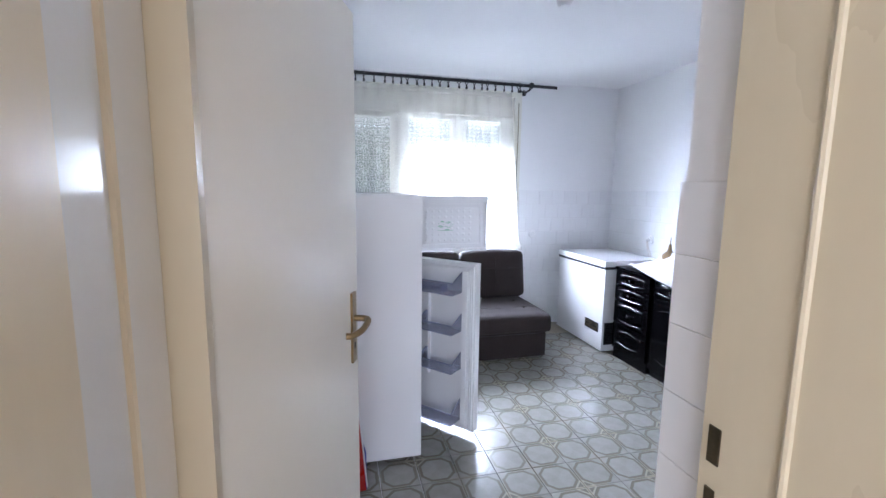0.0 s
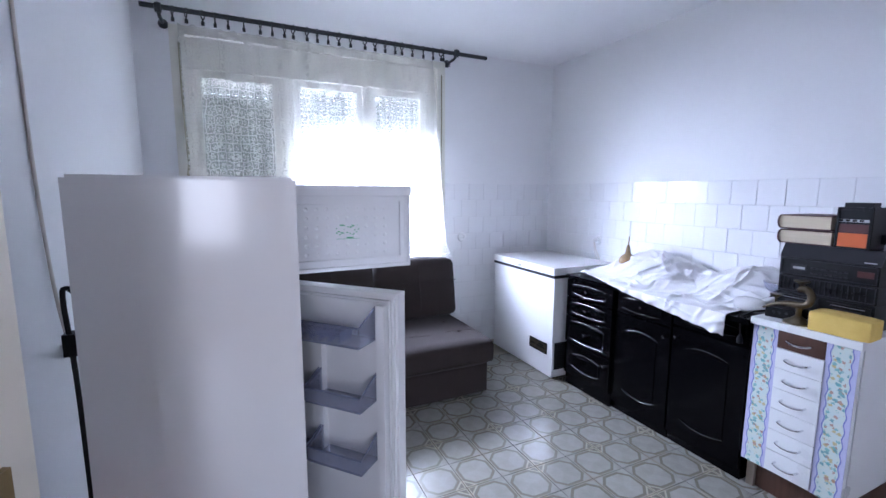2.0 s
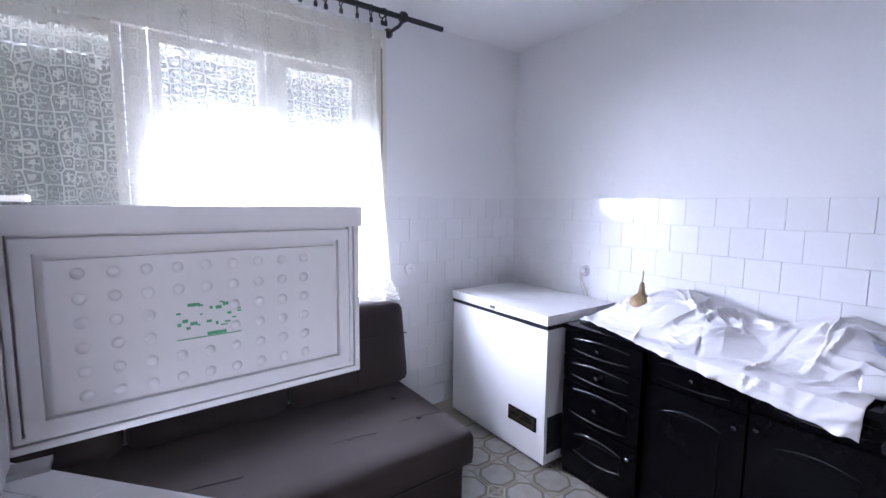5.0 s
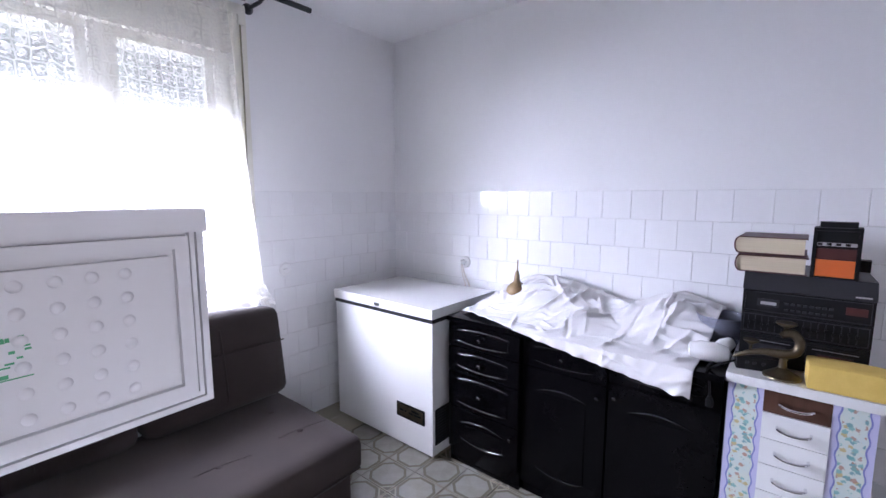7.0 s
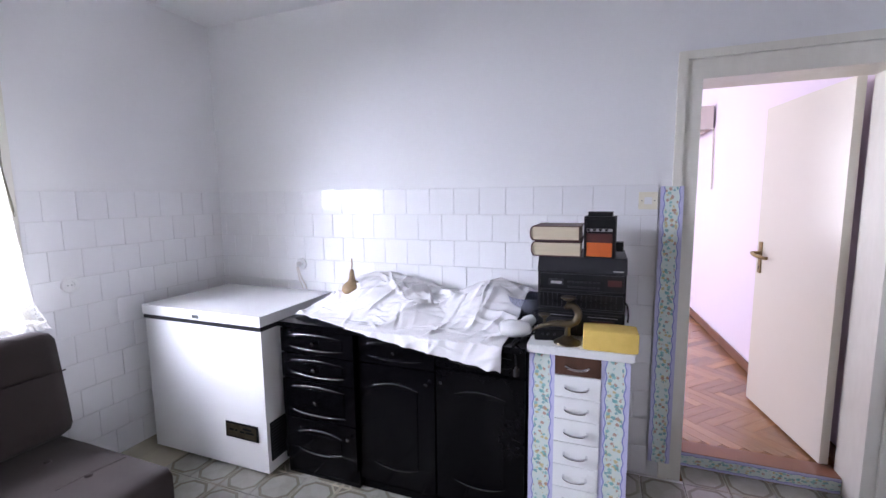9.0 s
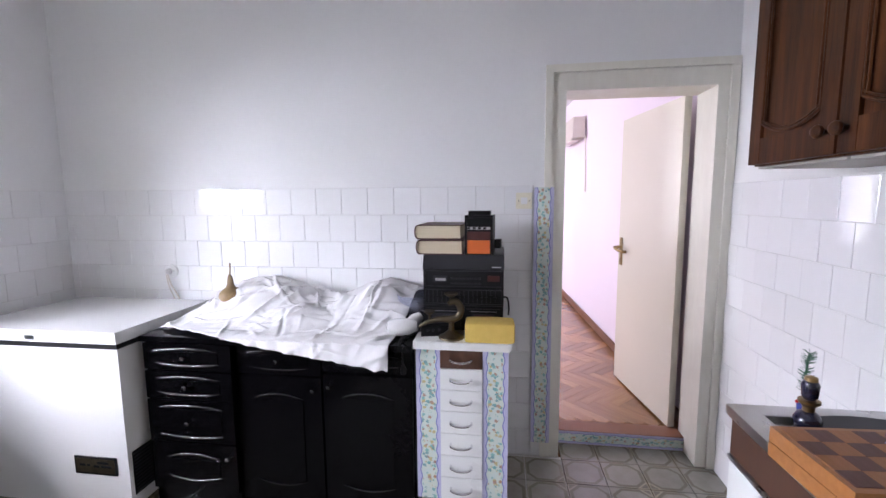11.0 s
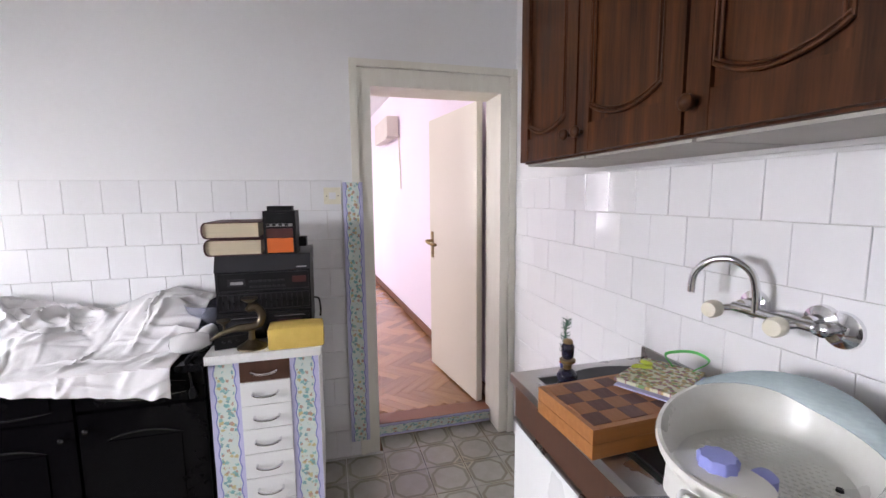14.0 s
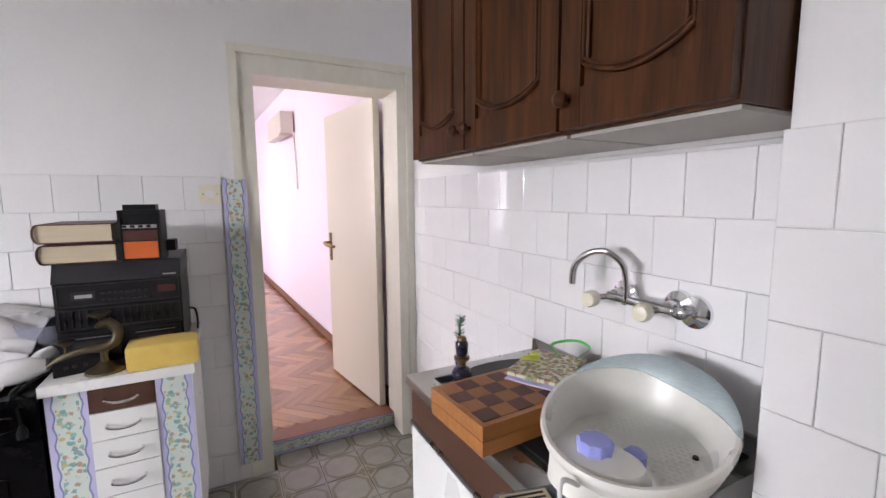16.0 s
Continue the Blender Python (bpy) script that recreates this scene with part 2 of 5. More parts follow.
def border_material():
    """Self-adhesive border: sea creatures on pale blue, with lilac wavy edges. Local z runs along, y across (half width 0.05)."""
    m = mat("sea_border_sticker", (0.56, 0.66, 0.64), 0.35, colour2=(0.66, 0.68, 0.56), scale=30, fine=120, amount=0.8, bump=0.1)
    nt = m.node_tree
    n, l, b = nodes_of(m)
    col = b.inputs["Base Color"].links[0].from_socket
    tc, sp = n.new("ShaderNodeTexCoord"), n.new("ShaderNodeSeparateXYZ")
    l.new(tc.outputs["Object"], sp.inputs[0])
    y, z = sp.outputs[1], sp.outputs[2]
    ay = math_node(nt, "ABSOLUTE", y)
    for k, (off, tone) in enumerate((((0, 0), (0.50, 0.40, 0.14)), ((0.013, 0.035), (0.10, 0.30, 0.32)), ((-0.012, 0.052), (0.40, 0.20, 0.14)), ((0.004, 0.02), (0.16, 0.42, 0.40)))):
        vo = n.new("ShaderNodeTexVoronoi")
        vo.feature, vo.voronoi_dimensions = "F1", "3D"
        vo.inputs["Scale"].default_value = 36
        add = n.new("ShaderNodeVectorMath")
        add.inputs[1].default_value = (k * 1.7, off[0] * 9 + k * 0.31, off[1] * 9 + k * 0.77)
        l.new(tc.outputs["Object"], add.inputs[0])
        l.new(add.outputs[0], vo.inputs["Vector"])
        nz = n.new("ShaderNodeTexNoise")
        nz.inputs["Scale"].default_value = 160
        l.new(add.outputs[0], nz.inputs["Vector"])
        blob = math_node(nt, "LESS_THAN", math_node(nt, "MULTIPLY_ADD", nz.outputs[0], 0.45, vo.outputs["Distance"]), 0.50)
        blob = math_node(nt, "MULTIPLY", blob, math_node(nt, "LESS_THAN", ay, 0.028))
        col = over(nt, math_node(nt, "MULTIPLY", blob, 0.8), col, tone)
    wave = math_node(nt, "MULTIPLY", math_node(nt, "SINE", math_node(nt, "MULTIPLY", z, 95.0)), 0.0028)
    e = math_node(nt, "ADD", ay, wave)
    col = over(nt, math_node(nt, "GREATER_THAN", e, 0.034), col, (0.50, 0.49, 0.68))
    line = math_node(nt, "MULTIPLY", math_node(nt, "GREATER_THAN", e, 0.031), math_node(nt, "LESS_THAN", e, 0.0355))
    col = over(nt, line, col, (0.20, 0.22, 0.50))
    l.new(col, b.inputs["Base Color"])
    return m


def glass_material(name, colour, rough=0.03, density=0.25):
    """Thin clear plastic or glass: see-through, with a gloss."""
    m = bpy.data.materials.new(name)
    m.use_nodes = True
    nt = m.node_tree
    n, l, b = nodes_of(m)
    b.inputs["Base Color"].default_value = (*colour, 1)
    b.inputs["Roughness"].default_value = 0.12
    tr, mx = n.new("ShaderNodeBsdfTransparent"), n.new("ShaderNodeMixShader")
    tr.inputs[0].default_value = (*[min(1, 0.45 + 0.55 * c) for c in colour], 1)
    nz = n.new("ShaderNodeTexNoise")
    nz.inputs["Scale"].default_value = 20
    l.new(math_node(nt, "MULTIPLY_ADD", nz.outputs[0], 0.15, density), mx.inputs[0])
    l.new(tr.outputs[0], mx.inputs[1])
    l.new(b.outputs[0], mx.inputs[2])
    l.new(mx.outputs[0], n["Material Output"].inputs[0])
    return m


def flower_paper():
    """Cream paper printed with small flowers in several colours."""
    m = mat("flower_print_paper", (0.62, 0.62, 0.46), 0.45, scale=8, amount=0.3, bump=0.05)
    nt = m.node_tree
    n, l, b = nodes_of(m)
    col = b.inputs["Base Color"].links[0].from_socket
    tc = n.new("ShaderNodeTexCoord")
    for k, (size, tone) in enumerate(((46, (0.10, 0.22, 0.05)), (52, (0.24, 0.07, 0.11)), (60, (0.42, 0.30, 0.10)))):
        shift, vo, nz = n.new("ShaderNodeVectorMath"), n.new("ShaderNodeTexVoronoi"), n.new("ShaderNodeTexVoronoi")
        shift.inputs[1].default_value = (0.37 * k, 0.61 * k, 0.0)
        l.new(tc.outputs["Object"], shift.inputs[0])
        vo.inputs["Scale"].default_value, nz.inputs["Scale"].default_value = size, size * 3.2
        for v in (vo, nz):
            v.voronoi_dimensions = "2D"
            l.new(shift.outputs[0], v.inputs["Vector"])
        petal = math_node(nt, "LESS_THAN", math_node(nt, "MULTIPLY_ADD", nz.outputs["Distance"], 0.30, vo.outputs["Distance"]), 0.44)
        col = over(nt, math_node(nt, "MULTIPLY", petal, 0.85), col, tone)
    l.new(col, b.inputs["Base Color"])
    return m


M_FLOORTILE, M_LACE, M_BORDER = floor_tile_material(), lace_material(), border_material()
M_PANE = glass_material("window_glass", (0.9, 0.95, 0.95), density=0.04)
M_BIN = glass_material("smoky_clear_plastic", (0.56, 0.58, 0.68), density=0.14)
M_BINRIM = glass_material("tinted_plastic_edge", (0.30, 0.32, 0.44), density=0.55)
M_SPALID = glass_material("pale_blue_clear_plastic", (0.62, 0.73, 0.75), density=0.48)
M_SHUTTER = mat("grey_roller_shutter", (0.42, 0.40, 0.36), 0.6, scale=5, amount=0.4)
M_STRAP = mat("olive_webbing", (0.30, 0.28, 0.19), 0.9, scale=60, amount=0.6)
M_BLUE = mat("blue_plastic", (0.05, 0.075, 0.30), 0.35, scale=20, amount=0.4)
M_PERI = mat("periwinkle_plastic", (0.30, 0.33, 0.72), 0.4, scale=20, amount=0.3)
M_GREEN = mat("green_ink", (0.10, 0.42, 0.20), 0.6, scale=40, amount=0.5)
M_SPONGE = mat("yellow_foam", (0.74, 0.54, 0.14), 0.95, colour2=(0.62, 0.43, 0.09), scale=25, fine=300, amount=0.7, bump=0.6, dist=0.003)
M_GOURD = mat("dried_gourd_skin", (0.34, 0.23, 0.11), 0.45, colour2=(0.13, 0.085, 0.04), scale=24, fine=90, amount=0.8, bump=0.2)
M_LEATHER = mat("maroon_leather_cover", (0.085, 0.022, 0.020), 0.45, colour2=(0.05, 0.014, 0.013), scale=30, amount=0.6)
M_PAGES = mat("aged_page_edges", (0.66, 0.58, 0.42), 0.85, colour2=(0.52, 0.44, 0.30), scale=4, fine=200, amount=0.7, stretch=(1, 1, 40))
M_ORANGE = mat("orange_plastic", (0.62, 0.13, 0.025), 0.4, scale=20, amount=0.4)
M_SILVER = mat("silver_print", (0.55, 0.55, 0.56), 0.35, metal=0.6, scale=30, amount=0.3)
M_RED = mat("red_foil_bag", (0.50, 0.02, 0.015), 0.3, colour2=(0.36, 0.012, 0.01), scale=14, amount=0.6, bump=0.5, dist=0.006)
M_WALNUT = mat("dark_walnut_square", (0.115, 0.036, 0.020), 0.5, colour2=(0.07, 0.024, 0.014), scale=12, fine=80, amount=0.7, stretch=(1, 8, 1), per_object=0.15)
M_MAPLE = mat("amber_wood_square", (0.36, 0.140, 0.042), 0.5, colour2=(0.27, 0.10, 0.03), scale=12, fine=80, amount=0.7, stretch=(1, 8, 1), per_object=0.15)
M_BEECH = mat("orange_varnished_wood", (0.42, 0.17, 0.045), 0.35, colour2=(0.30, 0.11, 0.028), scale=5, fine=60, amount=0.8, stretch=(12, 1, 12), coat=0.2)
M_IVORY = mat("ivory_plastic", (0.78, 0.74, 0.60), 0.3, scale=20, amount=0.3)
M_NAVY = mat("dark_blue_glass", (0.012, 0.012, 0.03), 0.12, scale=10, amount=0.4, coat=0.5)
M_NEEDLE = mat("tinsel_needles", (0.02, 0.10, 0.05), 0.6, scale=30, amount=0.6)
M_SPA = mat("white_spa_plastic", (0.76, 0.76, 0.72), 0.3, colour2=(0.66, 0.65, 0.58), scale=8, fine=60, amount=0.6, bump=0.06)
M_BAGPAPER = flower_paper()
M_LAVENDER = mat("lavender_paper", (0.48, 0.46, 0.68), 0.6, scale=10, amount=0.4)
M_RIBBON = mat("green_ribbon", (0.10, 0.55, 0.12), 0.35, scale=30, amount=0.4)
M_YRIBBON = mat("lime_ribbon", (0.50, 0.58, 0.06), 0.35, scale=30, amount=0.4)
M_AC = mat("beige_plastic", (0.62, 0.56, 0.50), 0.4, scale=5, amount=0.3)
M_CURT = mat("lilac_curtain", (0.30, 0.16, 0.34), 0.9, scale=9, amount=0.6)
M_GLOSSWHITE = mat("glossy_white_lining", (0.74, 0.74, 0.71), 0.10, colour2=(0.68, 0.67, 0.62), scale=3, amount=0.4, bump=0.12, dist=0.002, coat=0.3, rough_var=0.04)
M_DAY = bpy.data.materials.new("bright_daylight")
M_DAY.use_nodes = True
M_DAY.node_tree.nodes["Principled BSDF"].inputs["Emission Color"].default_value = (0.95, 0.98, 1.0, 1)
M_DAY.node_tree.nodes["Principled BSDF"].inputs["Emission Strength"].default_value = 3.2

# ---- building helpers ----
def box(bm, x0, x1, y0, y1, z0, z1):
    vs = [bm.verts.new((x, y, z)) for z in (z0, z1) for x, y in ((x0, y0), (x1, y0), (x1, y1), (x0, y1))]
    for f in ((3, 2, 1, 0), (4, 5, 6, 7), (0, 1, 5, 4), (1, 2, 6, 5), (2, 3, 7, 6), (3, 0, 4, 7)):
        bm.faces.new([vs[i] for i in f])
    return vs


def soften(bm, width, segments=2, angle=0.6):
    edges = [e for e in bm.edges if len(e.link_faces) == 2 and e.calc_face_angle() > angle]
    bmesh.ops.bevel(bm, geom=edges, offset=width, segments=segments, profile=0.5, affect="EDGES")
    return bm


def boxes(*dims, bevel=0.0, segments=2):
    bm = bmesh.new()
    for d in dims:
        box(bm, *d)
    if bevel:
        soften(bm, bevel, segments)
    return bm


def mesh_of(bm, name, material, smooth=False):
    me = bpy.data.meshes.new(name)
    bm.normal_update()
    bm.to_mesh(me)
    bm.free()
    me.materials.append(material)
    if smooth:
        me.shade_smooth()
        me.set_sharp_from_angle(angle=0.7)
    return me


def part(name, bm, material, parent=None, label="", at=None, smooth=True):
    """One mesh object, under a thing or a part where one is given."""
    ob = new(name, mesh_of(bm, name, material, smooth))
    if parent is not None:
        ob.parent = parent
    if at is not None:
        ob.matrix_basis = at
    if label:
        tagged(ob, label)
    return ob


def thing(name, at, label, category, group="", kind=""):
    ob = new(name)
    ob.empty_display_size = 0.05
    ob.matrix_basis = at
    return tagged(ob, label, category, group, kind)


def structure(name, bm, material, label="", category="", smooth=False):
    return tagged(part(name, bm, material, smooth=smooth), label, category or name.split("_")[0], "", "structure")


def lathe(profile, steps=24, bm=None, at=None):
    """A turned solid from (radius, height) pairs."""
    bm = bm or bmesh.new()
    rings = []
    for r, z in profile:
        ring = []
        for i in range(steps):
            a = 2 * math.pi * i / steps
            v = Vector((max(r, 1e-5) * math.cos(a), max(r, 1e-5) * math.sin(a), z))
            ring.append(bm.verts.new(at @ v if at else v))
        rings.append(ring)
    for a, b in zip(rings, rings[1:]):
        for i in range(steps):
            bm.faces.new((a[i], a[(i + 1) % steps], b[(i + 1) % steps], b[i]))
    bm.faces.new(rings[0][::-1])
    bm.faces.new(rings[-1])
    return bm


def tube(points, radius, steps=10, bm=None, flat=1.0):
    """A round bar along points; radius is a number or one for each point."""
    bm = bm or bmesh.new()
    pts = [Vector(p) for p in points]
    radii = radius if isinstance(radius, (list, tuple)) else [radius] * len(pts)
    rings, side = [], None
    for i, p in enumerate(pts):
        way = (pts[min(i + 1, len(pts) - 1)] - pts[max(i - 1, 0)]).normalized()
        if side is None:
            side = way.orthogonal().normalized()
        side = (side - way * side.dot(way)).normalized()
        up = way.cross(side)
        rings.append([bm.verts.new(p + radii[i] * (side * math.cos(a) + up * math.sin(a) * flat)) for a in (2 * math.pi * k / steps for k in range(steps))])
    for a, b in zip(rings, rings[1:]):
        for i in range(steps):
            bm.faces.new((a[i], a[(i + 1) % steps], b[(i + 1) % steps], b[i]))
    bm.faces.new(rings[0][::-1])
    bm.faces.new(rings[-1])
    return bm


def curve_points(points, n=8):
    """A smooth line through the points."""
    p = [Vector(q) for q in points]
    p = [2 * p[0] - p[1]] + p + [2 * p[-1] - p[-2]]
    out = []
    for a, b, c, d in zip(p, p[1:], p[2:], p[3:]):
        for i in range(n):
            t = i / n
            out.append(0.5 * ((2 * b) + (c - a) * t + (2 * a - 5 * b + 4 * c - d) * t * t + (3 * b - a - 3 * c + d) * t ** 3))
    return out + [p[-2]]


def prism(outline, z0, z1, bm=None):
    """An upright solid over an outline of (x, y)."""
    bm = bm or bmesh.new()
    lo, hi = [bm.verts.new((x, y, z0)) for x, y in outline], [bm.verts.new((x, y, z1)) for x, y in outline]
    n = len(outline)
    for i in range(n):
        bm.faces.new((lo[i], lo[(i + 1) % n], hi[(i + 1) % n], hi[i]))
    bm.faces.new(lo[::-1])
    bm.faces.new(hi)
    return bm


# ---- the shell ----
XL, XR, YW, YS, H = -0.105, 3.256, 4.788, 0.997, 2.62      # kitchen walls and height
DY0, DY1, DH = 1.06, 1.84, 2.00                             # the far door's opening
structure("floor", boxes((XL, XR, 0.74, YW, -0.12, -0.008)), M_GROUT, "beige ceramic kitchen floor with octagon pattern", "floor")
structure("ceiling", boxes((XL - 0.2, XR + 0.2, 0.74, YW + 0.3, H, H + 0.15)), M_CEIL, "plain white plaster kitchen ceiling", "ceiling")
structure("wall_west", boxes((XL - 0.2, XL, 0.74, YW + 0.3, -0.12, H)), M_WALL, "plain white painted wall", "wall")
# window wall: opening x 0.09..2.105, z 0.86..2.51
WX0, WX1, WZ = 0.10, 2.105, 2.512
structure("wall_north", boxes((XL, WX0, YW, YW + 0.3, -0.12, H), (WX1, XR, YW, YW + 0.3, -0.12, H),
                              (WX0, WX1, YW, YW + 0.3, -0.12, 0.86), (WX0, WX1, YW, YW + 0.3, WZ, H)), M_WALL, "white painted window wall, tiled below", "wall")
structure("wall_east", boxes((XR, XR + 0.2, DY1 + 0.06, YW + 0.3, -0.12, H), (XR, XR + 0.2, 0.56, DY0 - 0.04, -0.12, H),
                             (XR, XR + 0.2, DY0 - 0.04, DY1 + 0.06, DH + 0.06, H)), M_WALL, "white painted wall, tiled below, with a doorway", "wall")
BLX, BRX, BY = 0.915, 1.362, 1.185                           # the boxed-in pier beside the entrance
structure("wall_south", boxes((BRX, XR, 0.56, YS, -0.12, H)), M_WALL, "white wall behind the sink, tiled below", "wall")
structure("wall_pier", boxes((BLX, BRX, 0.74, BY, -0.12, H)), M_WALL, "white wall pier beside the entrance, tiled below", "wall")
structure("wall_entrance", boxes((XL, -0.08, 0.74, 1.12, -0.12, H), (-0.08, BLX, 0.74, 1.12, 2.10, H)), M_WALL, "wall over and beside the entrance", "wall")

# ---- the far room ----
fx0, fx1, fy1 = XR + 0.2, 9.5, 4.1
structure("floor_far_room", boxes((XR + 0.13, fx1, 0.6, fy1, -0.12, 0.068)), M_PARQUET, "oak parquet floor", "floor")
structure("ceiling_far_room", boxes((fx0, fx1, 0.5, fy1 + 0.2, 2.66, 2.8)), M_CEIL, "white ceiling of the far room", "ceiling")
structure("wall_lilac", prism([(fx0, 1.03), (fx1, 1.42), (fx1, 0.5), (fx0, 0.5)], 0.0, 2.66), M_LILAC, "lilac painted wall of the far room", "wall")
structure("wall_far_end", boxes((fx1, fx1 + 0.15, 0.5, fy1 + 0.2, 0.0, 2.66)), M_LILAC, "lilac end wall of the far room", "wall")
structure("wall_far_window", boxes((fx0, 4.2, fy1, fy1 + 0.2, 0, 2.66), (7.0, fx1, fy1, fy1 + 0.2, 0, 2.66), (4.2, 7.0, fy1, fy1 + 0.2, 0, 0.85), (4.2, 7.0, fy1, fy1 + 0.2, 2.35, 2.66)), M_LILAC, "lilac wall with a wide window", "wall")

# ---- the hallway behind ----
structure("floor_hallway", boxes((-1.8, 1.9, -2.4, 0.735, -0.12, 0.0)), M_PARQUET, "brown hallway floor", "floor")
structure("ceiling_hallway", boxes((-1.8, 1.9, -2.4, 0.68, 2.5, 2.65)), M_CEIL, "hallway ceiling", "ceiling")
structure("wall_hall_west", boxes((-1.95, -1.8, -2.4, 0.68, -0.12, 2.65)), M_HALL, "cream hallway wall", "wall")
structure("wall_hall_east", boxes((1.9, 2.05, -2.4, 0.68, -0.12, 2.65)), M_HALL, "cream hallway wall", "wall")
# unseen wall; its opening is added to hold the hallway fill lamp
structure("wall_hall_south", boxes((-1.8, -1.65, -2.55, -2.4, -0.12, 2.65), (0.45, 1.9, -2.55, -2.4, -0.12, 2.65), (-1.65, 0.45, -2.55, -2.4, -0.12, 0.72), (-1.65, 0.45, -2.55, -2.4, 2.28, 2.65)), M_HALL, "unseen cream hallway wall with an opening added for the fill lamp", "wall")
structure("wall_hall_north", boxes((-1.8, -0.08, 0.68, 0.74, -0.12, 2.65), (BLX + 0.04, 1.9, 0.68, 0.74, -0.12, 2.65), (-0.08, BLX + 0.04, 0.68, 0.74, 2.10, 2.65)), M_HALL, "cream hallway wall round the kitchen entrance", "wall")

# ---- window ----
win = thing("window_1", pose(0, 0, 0), "three-part white painted window with roller shutters, overexposed daylight outside", "window", kind="structure")
part("window_casing", boxes((WX0 + 0.002, 0.190, YW - 0.018, YW + 0.05, 0.864, WZ - 0.002), (2.03, WX1 - 0.002, YW - 0.018, YW + 0.05, 0.864, WZ - 0.002), (0.190, 2.03, YW - 0.018, YW + 0.05, 2.455, WZ - 0.002), bevel=0.006), M_WINFRAME, win, "aged white casing")
part("shutter_box", boxes((0.192, 2.028, YW + 0.02, YW + 0.06, 2.255, 2.453), bevel=0.004), M_WINFRAME, win, "white roller shutter cover panel")
part("window_sill", boxes((0.102, 2.103, YW - 0.10, YW + 0.2, 0.862, 0.884), bevel=0.006), M_WINFRAME, win)
PANES = ((0.262, 0.730), (0.925, 1.362), (1.520, 1.908))
part("mullion", boxes((0.102, 0.215, YW + 0.062, YW + 0.13, 0.886, 2.45), (0.775, 0.875, YW + 0.062, YW + 0.13, 0.886, 2.45), (1.41, 1.472, YW + 0.062, YW + 0.13, 0.886, 2.45), (1.955, 2.103, YW + 0.062, YW + 0.13, 0.886, 2.45), bevel=0.005), M_WINFRAME, win)
for a, b in PANES:
    sash = part("sash", boxes((a - 0.045, a, YW + 0.07, YW + 0.115, 0.888, 2.288), (b, b + 0.043, YW + 0.07, YW + 0.115, 0.888, 2.288), (a, b, YW + 0.07, YW + 0.115, 2.21, 2.45), (a, b, YW + 0.07, YW + 0.115, 0.888, 0.95), bevel=0.004), M_WINFRAME, win)
    pane = part("pane", boxes((a, b, YW + 0.09, YW + 0.095, 0.95, 2.21)), M_PANE, sash)
    pane.visible_shadow = False
for (a, b), low in zip(PANES, (0.89, 1.86, 1.86)):
    shutter = part("roller_shutter", boxes((a - 0.04, a - 0.02, YW + 0.14, YW + 0.18, 0.89, 2.28), (b + 0.02, b + 0.04, YW + 0.14, YW + 0.18, 0.89, 2.28)), M_SHUTTER, win, "grey slatted roller shutter")
    z = low
    crown = 2.28
    while z < crown - 0.01:
        slat = bmesh.new()
        x = a - 0.02
        box(slat, a - 0.02, b + 0.02, YW + 0.15, YW + 0.162, z + (0.006 if low > 1 or abs(z - 2.12) < 0.021 else -0.001), min(z + 0.040, crown))
        while x < b + 0.02 and (low > 1 or abs(z - 2.12) < 0.021):
            box(slat, x, min(x + 0.03, b + 0.02), YW + 0.15, YW + 0.162, z, z + 0.006)
            x += 0.05
        part("slat", slat, M_SHUTTER, shutter, smooth=False)
        z += 0.041
for x, side in ((0.158, -1), (2.068, 1)):
    strap = thing("shutter_strap", pose(x, YW - 0.022, 1.4), "olive webbing roller shutter strap beside the window", "strap", "shutter straps")
    part("webbing", tube([(0, 0, 1.02), (0, -0.004, 0.6), (-0.01 * side, -0.012, 0.2), (0.02 * side, -0.006, -0.02)], 0.011, 8, flat=0.25), M_STRAP, strap)
    part("strap_guide", boxes((-0.016, 0.016, -0.012, 0.0, 1.0, 1.05), bevel=0.004), M_WINFRAME, strap)
    part("strap_winder", boxes((-0.02, 0.02, -0.012, 0.0, -0.14, 0.0), bevel=0.004), M_WINFRAME, strap)

tagged(part("backdrop", boxes((-3.5, 4.2, 9.0, 9.05, -3, 5.5)), M_DAY, smooth=False), "overexposed bright daylight outside the window", "backdrop", kind="structure")

# ---- curtain and rod ----
rod = thing("curtain_rod", pose(0, 4.60, 2.540), "black iron curtain rod with rings and finials above the window", "curtain rod")
part("bar", tube([(-0.02, 0, 0.006), (2.405, 0, -0.004)], 0.0155, 14), M_IRON, rod)
for x in (0.075, 2.125):
    br = part("bracket", tube([(x, 0.182, -0.035), (x, 0.05, -0.035), (x, 0.0, -0.02)], 0.011, 10), M_IRON, rod)
    part("wall_plate", lathe([(0.03, 0), (0.03, 0.008), (0.012, 0.03)], 18, at=pose(x, 0.186, -0.035, 90)), M_IRON, br)
    part("cup", lathe([(0.012, -0.02), (0.028, -0.016), (0.031, 0.0), (0.028, 0.016), (0.012, 0.02)], 18, at=pose(x, 0, 0, 0, 90, 0)), M_IRON, br)
rng = random.Random(4)
RINGS = [0.16 + 0.0795 * i + rng.uniform(-0.02, 0.02) for i in range(23)] + [1.99, 2.01]
ring_mesh = None
